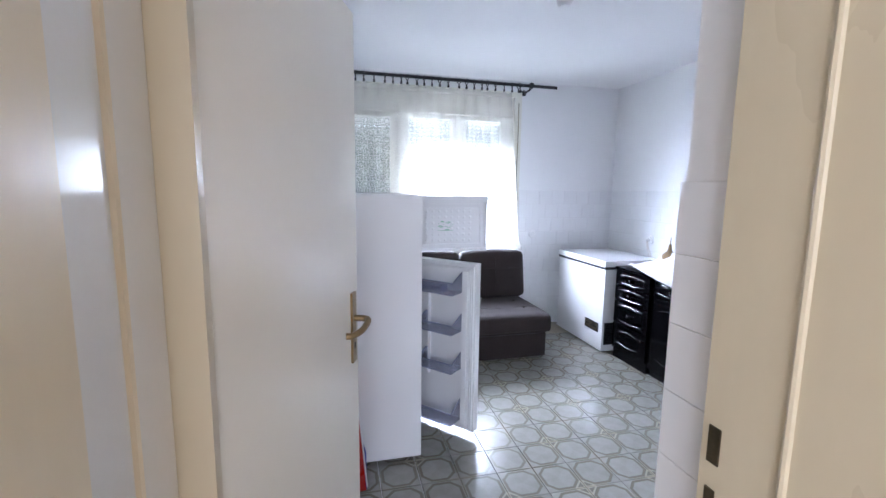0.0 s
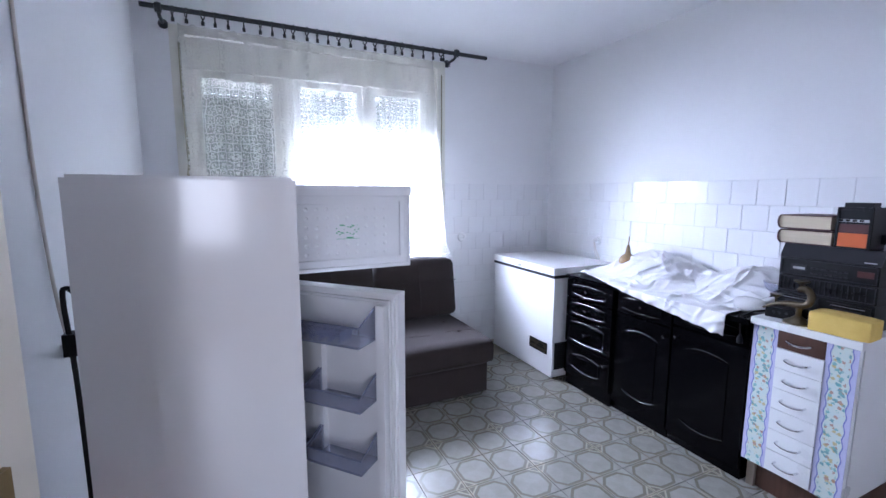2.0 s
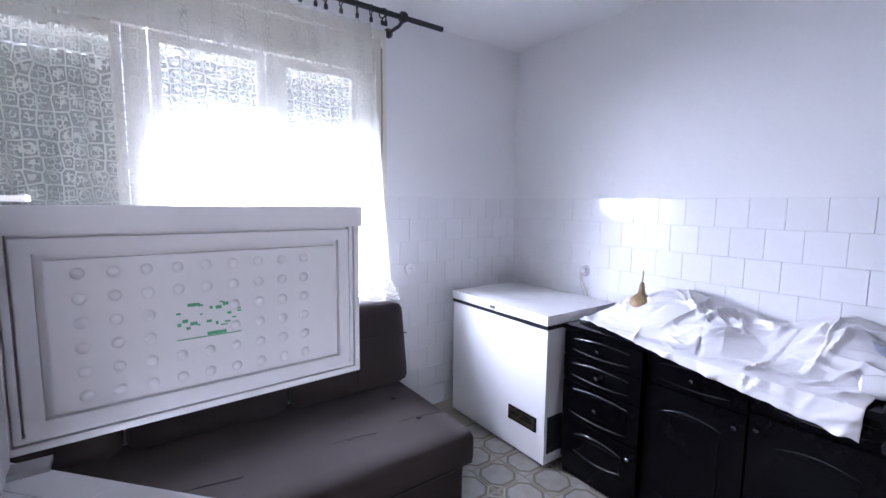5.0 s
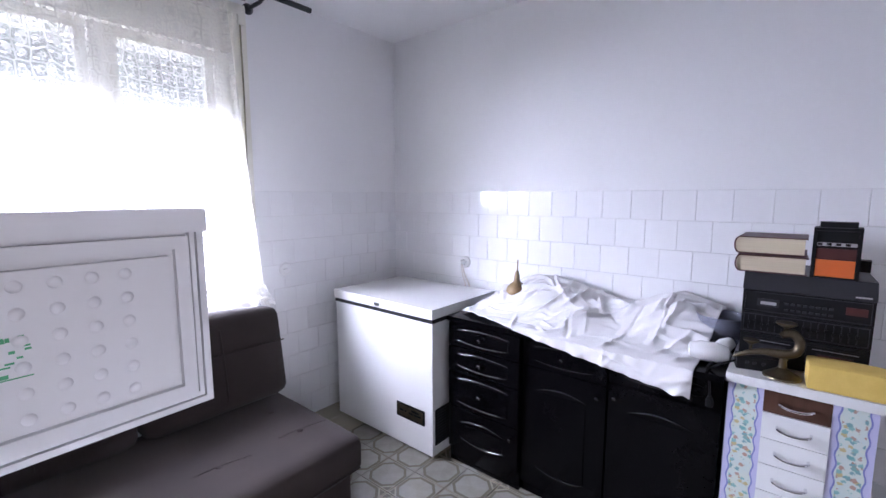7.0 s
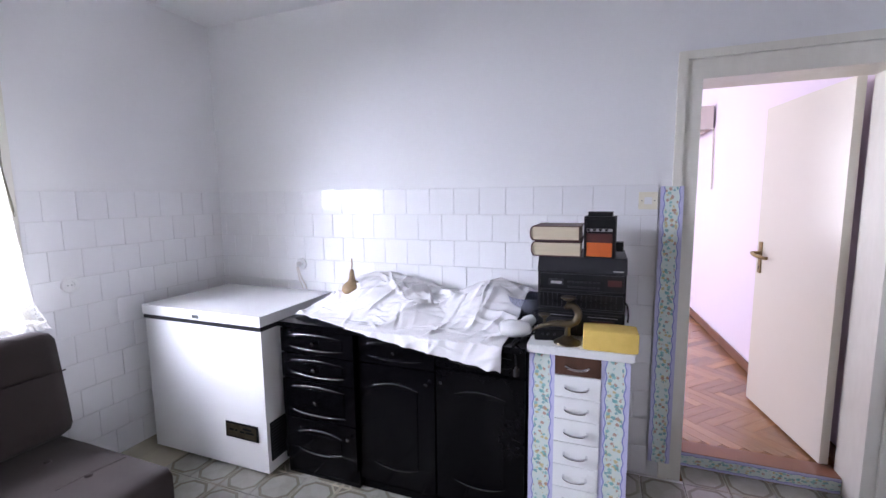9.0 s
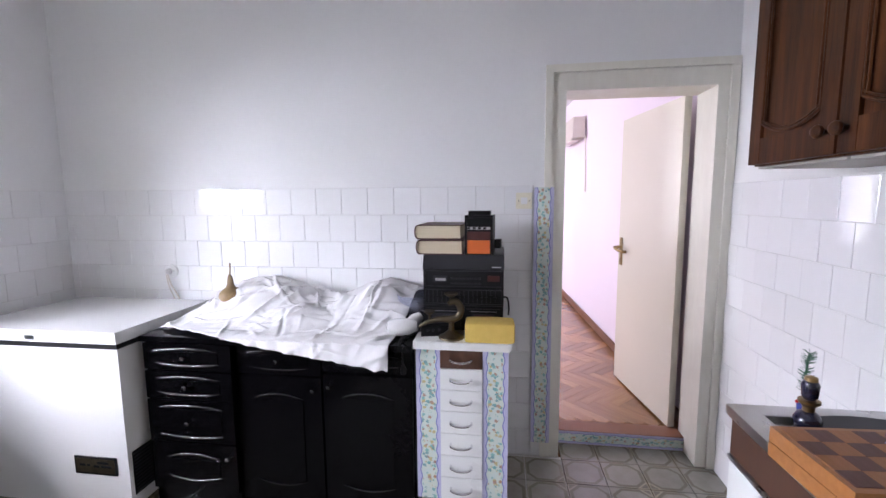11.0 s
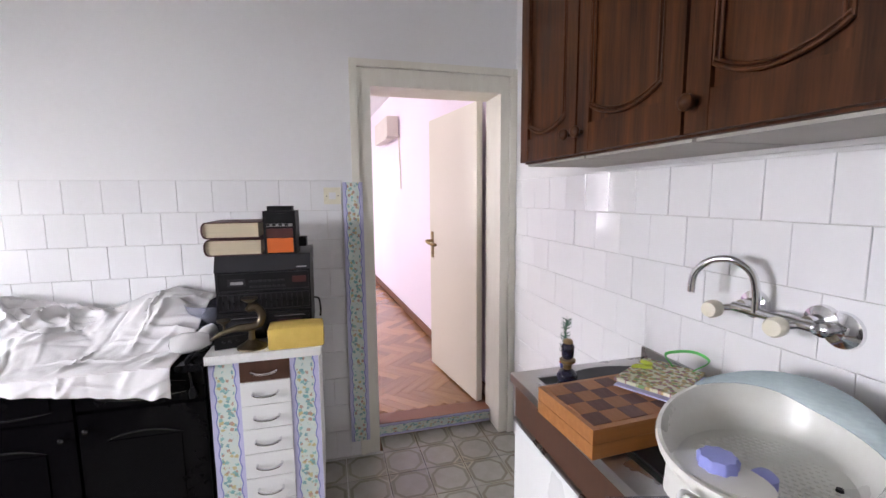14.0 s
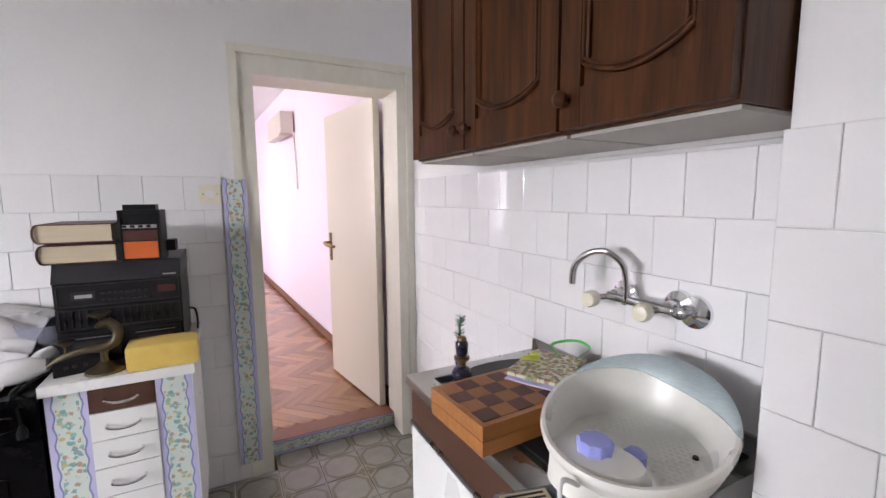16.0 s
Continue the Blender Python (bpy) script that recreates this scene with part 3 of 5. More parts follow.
for x in RINGS:
    if ring_mesh is None:
        rb = tube([(0, 0.026 * math.cos(a), -0.010 + 0.026 * math.sin(a)) for a in [k * math.pi / 8 for k in range(17)]], 0.0042, 6)
        tube([(0, 0, -0.034), (0, 0, -0.050)], 0.0055, 6, rb)
        box(rb, -0.009, 0.009, -0.006, 0.006, -0.074, -0.050)
        ring_mesh = mesh_of(rb, "ring", M_IRON, True)
    ring = new("ring", ring_mesh)
    ring.parent = rod
    ring.matrix_basis = pose(x, 0, 0.006 - 0.0042 * x, 0, 0, rng.uniform(-25, 25))
cb, cols, rows = bmesh.new(), 200, 26
uv = cb.loops.layers.uv.new("UVMap")
grid = []
for i in range(cols + 1):
    line = []
    s = i / cols
    for j in range(rows + 1):
        q = j / rows
        x = 0.17 + s * (1.75 + 0.13 * q) + 0.004 * math.sin(s * 60 + q * 3)
        fold = 0.020 * math.sin(s * 92 + 1.2 * math.sin(q * 2.2)) + 0.012 * math.sin(s * 37 + 1 + q)
        sag = 0.012 * abs(math.sin(s * math.pi * 22)) * (1 - q) ** 3
        z = 2.472 - 0.008 * s - sag - q * 1.58
        y = 4.60 + fold * (0.5 + 0.6 * q) + 0.01 - (0.10 * max(0, q - 0.93) / 0.07)
        line.append(cb.verts.new((x, y, z)))
    grid.append(line)
for i in range(cols):
    for j in range(rows):
        f = cb.faces.new((grid[i][j], grid[i + 1][j], grid[i + 1][j + 1], grid[i][j + 1]))
        for lp, (a, b) in zip(f.loops, ((i, j), (i + 1, j), (i + 1, j + 1), (i, j + 1))):
            lp[uv].uv = (a / cols * 2.15, -b / rows * 1.58)
tagged(part("lace_curtain", cb, M_LACE), "sheer white lace curtain with flower pattern hanging from the rod", "curtain")

# ---- entrance: frame, leaf ----
en = thing("door_frame_1", pose(0, 0, 0), "cream gloss painted entrance frame with beading and worn lock strike", "door frame", kind="structure")
part("jamb", boxes((BLX - 0.040, BLX - 0.001, 0.745, 1.052, 0, 2.098), bevel=0.006), M_CREAM, en)
part("bead", tube([(BLX - 0.041, 0.90, 0.0), (BLX - 0.041, 0.90, 2.05)], 0.007, 8), M_CREAM, en)
part("casing", boxes((BLX - 0.050, BLX + 0.045, 0.640, 0.742, 0, 2.15), bevel=0.008), M_CREAM, en)
part("jamb", boxes((-0.078, -0.044, 0.80, 1.145, 0, 2.098), bevel=0.003), M_GLOSSWHITE, en, "glossy off-white lining board")
part("bead", tube([(-0.044, 1.020, 0.0), (-0.044, 1.020, 2.06)], 0.008, 8), M_CREAM, en)
part("bead", boxes((-0.072, 0.012, 1.146, 1.178, 0, 2.06), bevel=0.006), M_CREAM, en)
part("casing", boxes((-0.090, -0.032, 0.620, 0.900, 0, 2.15), bevel=0.010, segments=3), M_CREAM, en)
part("head", boxes((-0.044, BLX - 0.042, 0.745, 1.14, 2.05, 2.098), bevel=0.004), M_CREAM, en)
part("strike_plate", boxes((BLX - 0.0435, BLX - 0.0395, 1.012, 1.036, 0.985, 1.055), bevel=0.002), M_OLDBRASS, en, "rusty strike plate in chipped paint")
part("strike_plate", boxes((BLX - 0.0435, BLX - 0.0395, 1.014, 1.034, 0.86, 0.935), bevel=0.002), M_OLDBRASS, en, "rusty strike plate in chipped paint")
leaf_at = pose(0.006, 1.182, 0, 0, 0, 70.0)
leaf = thing("door_1", leaf_at, "open off-white painted door leaf with brass lever handle", "door", kind="structure")
part("leaf", boxes((0, 0.775, 0.0, 0.04, 0.012, 2.03), bevel=0.003), M_OFFWHITE, leaf)


def lever(parent, x, y, z, side, way, plate=(0.018, 0.24), brass=M_BRASS):
    """A lever handle on a long plate. side: the face's direction along y; way: where the lever points along x."""
    h = part("door_handle", soften(boxes((x - plate[0], x + plate[0], min(y, y + side * 0.008), max(y, y + side * 0.008), z - plate[1] * 0.55, z + plate[1] * 0.45)), 0.003), brass, parent, "worn brass lever handle on a long plate")
    pts = curve_points([(x, y + side * 0.004, z + 0.02), (x, y + side * 0.045, z + 0.02), (x + way * 0.02, y + side * 0.060, z + 0.018), (x + way * 0.075, y + side * 0.058, z + 0.006), (x + way * 0.118, y + side * 0.040, z), (x + way * 0.128, y + side * 0.022, z)], 6)
    part("lever", tube(pts, 0.0105, 12), brass, h)
    part("keyhole", boxes((x - 0.004, x + 0.004, min(y, y + side * 0.0095), max(y, y + side * 0.0095), z - 0.085, z - 0.065)), M_RUBBER, h)


lever(leaf, 0.72, 0.0, 1.03, -1, -1)

# ---- far door ----
fr = thing("door_frame_2", pose(0, 0, 0), "aged white painted door frame with scuffed edges", "door frame", kind="structure")
part("casing", boxes((XR - 0.026, XR + 0.02, 1.868, 1.905, 0.0, 2.098), (XR - 0.026, XR + 0.02, YS + 0.004, 1.040, 0.0, 2.060), (XR - 0.026, XR + 0.02, YS + 0.004, 1.868, 2.062, 2.098), bevel=0.006), M_FRAME, fr)
part("jamb", boxes((XR - 0.012, XR + 0.215, 1.802, 1.899, 0.0, 2.06), (XR - 0.012, XR + 0.215, 1.021, 1.092, 0.0, 2.06), (XR - 0.012, XR + 0.215, 1.092, 1.802, 1.972, 2.06), bevel=0.006), M_FRAME, fr)
part("threshold", boxes((XR + 0.132, XR + 0.25, 1.093, 1.801, 0.0, 0.082), bevel=0.006), M_THRESH, fr, "brown painted threshold step")
leaf2 = thing("door_2", pose(3.50, 1.105, 0.085, 0, 0, 9.0), "open plain white door leaf with brass lever handle", "door", kind="structure")
part("leaf", boxes((0, 0.76, 0.0, 0.04, 0.0, 1.895), bevel=0.003), M_OFFWHITE, leaf2)
lever(leaf2, 0.71, 0.04, 0.97, 1, -1, (0.016, 0.2))
tagged(part("border_sticker", boxes((-0.0015, 0.0015, -0.05, 0.05, -0.70, 0.70)), M_BORDER, at=pose(XR - 0.0285, 1.906, 0.79)), "blue sea-creature border strip stuck beside the door", "sticker")
tagged(part("border_sticker", boxes((-0.0015, 0.0015, -0.05, 0.05, -0.352, 0.352)), M_BORDER, at=pose(XR + 0.129, 1.447, 0.041, 90) @ Matrix.Diagonal((1, 0.76, 1, 1))), "blue sea-creature border strip stuck on the step", "sticker")

# ---- far room things ----
ac = thing("air_conditioner", pose(6.0, 1.215, 2.20, 0, 0, 3.8), "beige wall-mounted air conditioner", "air conditioner")
part("body", soften(boxes((0, 0.8, 0.0, 0.13, -0.10, 0.13)), 0.03, 3), M_AC, ac)
part("louvre", boxes((0.04, 0.76, 0.06, 0.14, -0.125, -0.105), bevel=0.004), M_AC, ac)
tagged(part("air_conditioner_hose", tube(curve_points([(5.98, 1.215, 2.11), (5.97, 1.205, 1.7), (5.96, 1.205, 1.5)]), 0.008), M_AC), "thin beige hose on the lilac wall", "hose")
cu = bmesh.new()
for k in range(14):
    lathe([(0.035, 0.09), (0.03, 1.6), (0.035, 2.0)], 8, cu, pose(9.42, 1.52 + 0.045 * k, 0))
tagged(part("far_curtain", cu, M_CURT), "lilac curtain hanging at the far end", "curtain")
tagged(part("baseboard", prism([(XR + 0.25, 1.055), (fx1, 1.44), (fx1, 1.425), (XR + 0.25, 1.04)], 0.08, 0.15), M_BASEB), "brown baseboard along the lilac wall", "baseboard", kind="structure")

# ---- lamp rose, switch, sockets ----
rose = thing("ceiling_hook", pose(1.56, 2.94, H), "small white ceiling hook cover", "ceiling fitting")
part("cover", lathe([(0.03, -0.035), (0.045, -0.02), (0.05, 0.0)], 18), M_PLASTIC, rose)


def socket(at, label):
    s = thing("wall_socket", at, label, "socket", "wall sockets")
    part("plate", lathe([(0.041, 0), (0.041, 0.006), (0.036, 0.012), (0.022, 0.012), (0.020, 0.004)], 24), M_PLASTIC, s)
    part("contact", boxes((-0.011, -0.007, -0.002, 0.002, 0.003, 0.0065), (0.007, 0.011, -0.002, 0.002, 0.003, 0.0065)), M_RUBBER, s)
    return s


socket(pose(2.279, YW - 0.009, 1.018, 90), "round white socket in the tiled window wall")
socket(pose(XR - 0.009, 4.09, 1.017, 90, 0, -90), "round white socket with a plug above the freezer")
sw = thing("light_switch", pose(XR - 0.009, 2.007, 1.422), "square cream light switch on the tiles", "switch")
part("plate", boxes((-0.008, 0.0, -0.042, 0.042, -0.042, 0.042), bevel=0.003), M_IVORY, sw)
part("rocker", boxes((-0.012, -0.006, -0.017, 0.017, -0.017, 0.017), bevel=0.002), M_PLASTIC, sw)
for y in (0.026, -0.031):
    part("screw", boxes((-0.0095, -0.007, y, y + 0.005, -0.002, 0.002)), M_RUBBER, sw)
cord = thing("hanging_cord", pose(XL + 0.012, 3.10, 0.88), "grey cable with a white plug hanging down the wall", "cable")
part("cable", tube(curve_points([(-0.006, -0.02, 1.72), (-0.006, -0.015, 0.95), (-0.004, 0.0, 0.52), (0.0, 0.035, 0.2), (0.016, 0.045, 0.02)]), 0.0055, 8), M_AC, cord)
part("plug", soften(boxes((0.0, 0.04, 0.02, 0.065, -0.02, 0.022)), 0.012, 3), M_PLASTIC, cord)

# ---- chest freezer ----
cf = thing("chest_freezer", pose(2.552, 3.800, 0.0) @ Matrix.Diagonal((1, 0.965, 1, 1)), "white chest freezer with a brass-coloured badge and side vent", "freezer")
part("body", boxes((0, 0.60, 0, 0.865, 0.02, 0.790), bevel=0.008, segments=3), M_WHITE, cf)
part("gasket", boxes((-0.007, 0.603, -0.005, 0.868, 0.788, 0.813)), M_RUBBER, cf, "black rubber seal")
lid = part("lid", boxes((-0.012, 0.605, -0.008, 0.87, 0.812, 0.866), bevel=0.010, segments=3), M_WHITE, cf, "white lid with worn front edge")
part("lock", boxes((-0.017, -0.010, 0.415, 0.465, 0.822, 0.842), bevel=0.003), M_CHROME, lid)
badge = part("badge", boxes((-0.006, 0.0, 0.06, 0.285, 0.185, 0.270), bevel=0.003), M_RUBBER, cf, "framed brass-coloured badge")
part("badge_face", boxes((-0.008, -0.005, 0.068, 0.277, 0.193, 0.262)), M_OLDBRASS, badge)
part("badge_print", boxes(*[(-0.009, -0.0075, y, y + w, z, z + 0.010) for y, w, z in ((0.085, 0.055, 0.222), (0.15, 0.03, 0.222), (0.20, 0.015, 0.226), (0.225, 0.03, 0.226), (0.10, 0.06, 0.240))]), M_RUBBER, badge)
vent = part("vent", boxes((0.022, 0.24, -0.005, 0.0, 0.08, 0.29)), M_RUBBER, cf, "black ventilation grille")
for k in range(12):
    part("slat", boxes((0.027, 0.235, -0.009, -0.003, 0.088 + 0.017 * k, 0.095 + 0.017 * k)), M_DARKGREY, vent, smooth=False)
for x in (0.05, 0.55):
    for y in (0.05, 0.81):
        part("foot", lathe([(0.02, 0), (0.02, 0.022)], 12, at=pose(x, y, 0)), M_RUBBER, cf)
cord2 = thing("freezer_cord", pose(XR - 0.02, 4.09, 1.02), "grey power cord plugged in above the freezer", "cable")
part("plug", lathe([(0.018, 0), (0.017, 0.025), (0.008, 0.04)], 14, at=pose(-0.012, 0, 0, 0, -90, 0)), M_PLASTIC, cord2)
part("cable", tube(curve_points([(-0.03, 0, -0.01), (-0.025, -0.015, -0.08), (-0.012, -0.05, -0.17), (-0.02, -0.07, -0.30)]), 0.004, 8), M_AC, cord2)
part("cable", tube(curve_points([(-0.03, 0.01, -0.01), (-0.03, -0.005, -0.09), (-0.012, -0.02, -0.18), (-0.02, -0.02, -0.30)]), 0.003, 8), M_AC, cord2)


# ---- sofa ----
def cushion(dims, r, puff=0.015, cuts=10):
    """An upholstered block with rounded edges and a slight swell."""
    x0, x1, y0, y1, z0, z1 = dims
    bm = boxes(dims)
    bmesh.ops.subdivide_edges(bm, edges=bm.edges[:], cuts=cuts, use_grid_fill=True)
    c, h = Vector(((x0 + x1) / 2, (y0 + y1) / 2, (z0 + z1) / 2)), Vector(((x1 - x0) / 2, (y1 - y0) / 2, (z1 - z0) / 2))
    for v in bm.verts:
        p = v.co - c
        q = Vector([max(-(h[i] - r), min(h[i] - r, p[i])) for i in range(3)])
        d = p - q
        if d.length > 1e-6:
            p = q + d.normalized() * min(r, d.length * 1.001) if d.length > r else q + d
        w = [1 - (p[i] / h[i]) ** 2 for i in range(3)]
        top = max(0, w[0]) * max(0, w[1])
        p.z += puff * top * (1 if p.z > 0 else 0) + 0.004 * noise.noise(v.co * 5)
        p.y -= puff * 0.6 * max(0, w[0]) * max(0, w[2]) * (1 if p.y < 0 else 0)
        v.co = c + p
    return bm


sofa = thing("sofa", pose(-0.005, 0.12, 0), "dark brown fabric sofa bed with loose back cushions", "sofa")
part("base", cushion((-0.02, 2.005, 3.69, 4.44, 0.015, 0.245), 0.02, 0.0), M_SOFA, sofa)
part("seat", cushion((-0.02, 2.025, 3.615, 4.40, 0.245, 0.425), 0.05, 0.018, 16), M_SOFA, sofa)
part("seam", tube(curve_points([(-0.02, 3.612, 0.285), (0.7, 3.601, 0.285), (1.4, 3.601, 0.285), (1.99, 3.612, 0.285)], 4), 0.004, 6), M_SOFA, sofa)
for x in (0.35, 0.95, 1.5, 1.85):
    for y in (3.85, 4.1):
        part("button", lathe([(0.014, -0.004), (0.010, 0.003), (0.002, 0.005)], 10, at=pose(x, y, 0.436)), M_SOFA, sofa)
    part("pleat", tube(curve_points([(x - 0.1, 3.86, 0.438), (x, 3.85, 0.441), (x + 0.12, 3.83, 0.438)], 4), 0.0015, 6), M_SOFA, sofa)
for x0, x1 in ((0.055, 0.705), (0.715, 1.365), (1.375, 2.045)):
    bm = cushion((x0, x1, -0.09, 0.09, 0.0, 0.47), 0.055, 0.02)
    bmesh.ops.transform(bm, matrix=pose(0, 4.33, 0.415, -9), verts=bm.verts)
    bk = part("back_cushion", bm, M_SOFA, sofa)
    part("seam", tube(curve_points([(x0 + 0.03, 4.262, 0.72), ((x0 + x1) / 2, 4.25, 0.725), (x1 - 0.02, 4.262, 0.72)], 5), 0.004, 6), M_SOFA, bk)
    part("seam", tube(curve_points([((x0 + x1) / 2, 4.222, 0.50), ((x0 + x1) / 2, 4.236, 0.64), ((x0 + x1) / 2, 4.275, 0.84)], 5), 0.004, 6), M_SOFA, bk)

# ---- fridge ----
fg = thing("fridge", pose(0, 0, 0), "white two-door fridge-freezer, switched off with both doors open", "fridge")
FX, FY0, FY1 = 0.629, 2.590, 3.133
FB = 0.112                                                   # the back of the fridge
part("side_panel", boxes((FB, FX, FY0, FY0 + 0.045, 0.03, 1.45), bevel=0.006, segments=3), M_WHITE, fg)
part("side_panel", boxes((FB, FX, FY1 - 0.045, FY1, 0.03, 1.45), bevel=0.006, segments=3), M_WHITE, fg)
part("back_panel", boxes((FB, FB + 0.05, FY0 + 0.045, FY1 - 0.045, 0.03, 1.45)), M_WHITE, fg)
for z0, z1 in ((1.39, 1.45), (1.02, 1.09), (0.03, 0.11)):
    part("crosspiece", boxes((FB + 0.05, FX, FY0 + 0.045, FY1 - 0.045, z0, z1), bevel=0.004), M_WHITE, fg)
part("top_panel", boxes((FB + 0.01, FX - 0.01, FY0 + 0.004, FY1 - 0.004, 1.45, 1.458), bevel=0.003), M_PLASTIC, fg)
part("lining", boxes((FB + 0.05, FX - 0.03, FY0 + 0.045, FY0 + 0.055, 0.11, 1.02)), M_PLASTIC, fg)
part("lining", boxes((FB + 0.05, FX - 0.03, FY0 + 0.045, FY0 + 0.055, 1.09, 1.39)), M_PLASTIC, fg)
for z in (0.33, 0.56, 0.79):
    part("shelf", boxes((FB + 0.06, FX - 0.08, FY0 + 0.056, FY1 - 0.046, z, z + 0.008)), M_BIN, fg)
part("vegetable_drawer", boxes((FB + 0.06, FX - 0.05, FY0 + 0.06, FY1 - 0.05, 0.115, 0.29), bevel=0.01), M_BIN, fg)
part("freezer_flap", boxes((FX - 0.022, FX - 0.012, FY0 + 0.06, FY1 - 0.05, 1.10, 1.38), bevel=0.004), M_PLASTIC, fg)
part("compressor_pipe", tube(curve_points([(FB - 0.010, FY0 + 0.03, 0.12), (FB - 0.012, FY0 + 0.02, 0.9), (FB - 0.022, FY0 + 0.02, 1.15), (FB - 0.018, FY0 + 0.03, 1.185), (FB - 0.008, FY0 + 0.05, 1.17)]), 0.006, 8), M_RUBBER, fg, "black pipe and cable on the back")
part("relay", boxes((FB - 0.03, FB - 0.001, FY0 + 0.01, FY0 + 0.05, 1.02, 1.075), bevel=0.004), M_RUBBER, fg)
for x in (FB + 0.05, FX - 0.05):
    for y in (FY0 + 0.05, FY1 - 0.05):
        part("foot", lathe([(0.018, 0), (0.018, 0.032)], 12, at=pose(x, y, 0)), M_RUBBER, fg)
for z in (1.452, 1.068, 0.045):
    part("hinge", boxes((FX - 0.05, FX + 0.045, FY1 - 0.03, FY1 + 0.005, z, z + 0.008), bevel=0.002), M_STEEL, fg)


def ring_frame(x0, x1, z0, z1, wide, y0, y1):
    """A flat rectangular frame standing in the x-z plane, from y0 to y1."""
    bm = bmesh.new()
    loops = []
    for y in (y0, y1):
        for e in (0, wide):
            loops.append([bm.verts.new(p) for p in ((x0 + e, y, z0 + e), (x1 - e, y, z0 + e), (x1 - e, y, z1 - e), (x0 + e, y, z1 - e))])
    o0, i0, o1, i1 = loops
    for i in range(4):
        j = (i + 1) % 4
        for q in ((o0[i], o0[j], i0[j], i0[i]), (o1[j], o1[i], i1[i], i1[j]), (o0[j], o0[i], o1[i], o1[j]), (i0[i], i0[j], i1[j], i1[i])):
            bm.faces.new(q)
    return soften(bm, 0.0018, 1)


def fridge_door(z0, z1, at):
    """A door in its own axes: x from the hinge to the free edge, y out of its inner face (towards -y)."""
    d = new("door")
    d.parent, d.matrix_basis = fg, at
    w = 0.573
    part("shell", boxes((0, w, 0.012, 0.062, z0, z1), bevel=0.010, segments=3), M_WHITE, d)
    for k in (0.010, 0.022):
        part("seal", ring_frame(k, w - k, z0 + k, z1 - k, 0.008, -0.003, 0.013), M_PLASTIC, d, "ribbed white door seal")
    return d, w


up, w = fridge_door(1.082, 1.446, pose(0.613, 3.134, 0, 0, 0, 2.8))
part("top_trim", boxes((0, w, -0.004, 0.062, 1.405, 1.4465), bevel=0.004), M_PLASTIC, up)
part("inner_frame", ring_frame(0.035, w - 0.035, 1.112, 1.400, 0.022, -0.010, 0.012), M_PLASTIC, up)
part("inner_panel", boxes((0.068, w - 0.068, -0.014, 0.0125, 1.144, 1.368), bevel=0.010, segments=3), M_PLASTIC, up)
part("recess", boxes((0.040, w - 0.040, 0.002, 0.0122, 1.118, 1.394)), M_PLASTIC, up)
stud = mesh_of(lathe([(0.0090, 0), (0.0074, 0.0016), (0.0040, 0.0028), (0.0005, 0.0032)], 10), "stud", M_PLASTIC, True)
for i in range(9):
    for j in range(6):
        if 3 <= i <= 4 and 2 <= j <= 3:
            continue
        s = new("stud", stud)
        s.parent = up
        s.matrix_basis = pose(0.105 + i * 0.042, -0.0142, 1.160 + j * 0.0375, 90)
gp = bmesh.new()
grng = random.Random(5)
for k in range(26):
    x, z = 0.225 + grng.uniform(0, 0.095), 1.236 + grng.uniform(0, 0.044)
    box(gp, x, x + grng.uniform(0.004, 0.011), -0.0150, -0.0139, z, z + grng.uniform(0.002, 0.006))
box(gp, 0.225, 0.325, -0.0150, -0.0139, 1.222, 1.2235)
box(gp, 0.27, 0.30, -0.0150, -0.0139, 1.2245, 1.230)
part("printed_legend", gp, M_GREEN, up, "small green printed storage chart")

low, w = fridge_door(0.05, 1.062, pose(0.572, 3.130, 0, 0, 0, -47.5))
part("top_cap", boxes((0, w, -0.002, 0.063, 1.052, 1.066), (0.05, 0.20, 0.012, 0.05, 1.0655, 1.068), (0.32, 0.46, 0.012, 0.05, 1.0655, 1.068), bevel=0.004), M_PLASTIC, low)
part("inner_panel", boxes((0.035, w - 0.035, -0.003, 0.012, 0.085, 1.03), bevel=0.005), M_PLASTIC, low)
for x0, x1, d, z0, z1 in ((0.035, 0.068, 0.030, 0.09, 1.026), (w - 0.068, w - 0.035, 0.030, 0.09, 1.026), (0.215, 0.268, 0.030, 0.36, 0.87)):
    part("rib", boxes((x0, x1, -d, -0.0028, z0, z1), bevel=0.010, segments=3), M_PLASTIC, low)


def bin_part(x0, x1, z, h, back, name="door_bin"):
    t = 0.004
    b = bmesh.new()
    box(b, x0, x1, -0.115, -0.004, z, z + t)
    box(b, x0, x1, -0.119, -0.115, z, z + h)
    for x in (x0, x1 - t):
        vs = box(b, x, x + t, -0.115, -0.004, z + t, z + h)
        for v in vs[6:]:
            v.co.z += back
    made = part(name, b, M_BIN, low, "clear smoky plastic door bin", smooth=False)
    y = -0.117
    rim = [(x0 + 0.002, -0.006, z + h + back), (x0 + 0.002, y + 0.03, z + h + back * 0.25), (x0 + 0.002, y, z + h), (x1 - 0.002, y, z + h), (x1 - 0.002, y + 0.03, z + h + back * 0.25), (x1 - 0.002, -0.006, z + h + back)]
    part("rim", tube(rim, 0.0034, 8), M_BINRIM, made, "thick tinted plastic rim")
    part("base_edge", tube([(x0 + 0.002, y, z + 0.003), (x1 - 0.002, y, z + 0.003)], 0.003, 8), M_BINRIM, made)


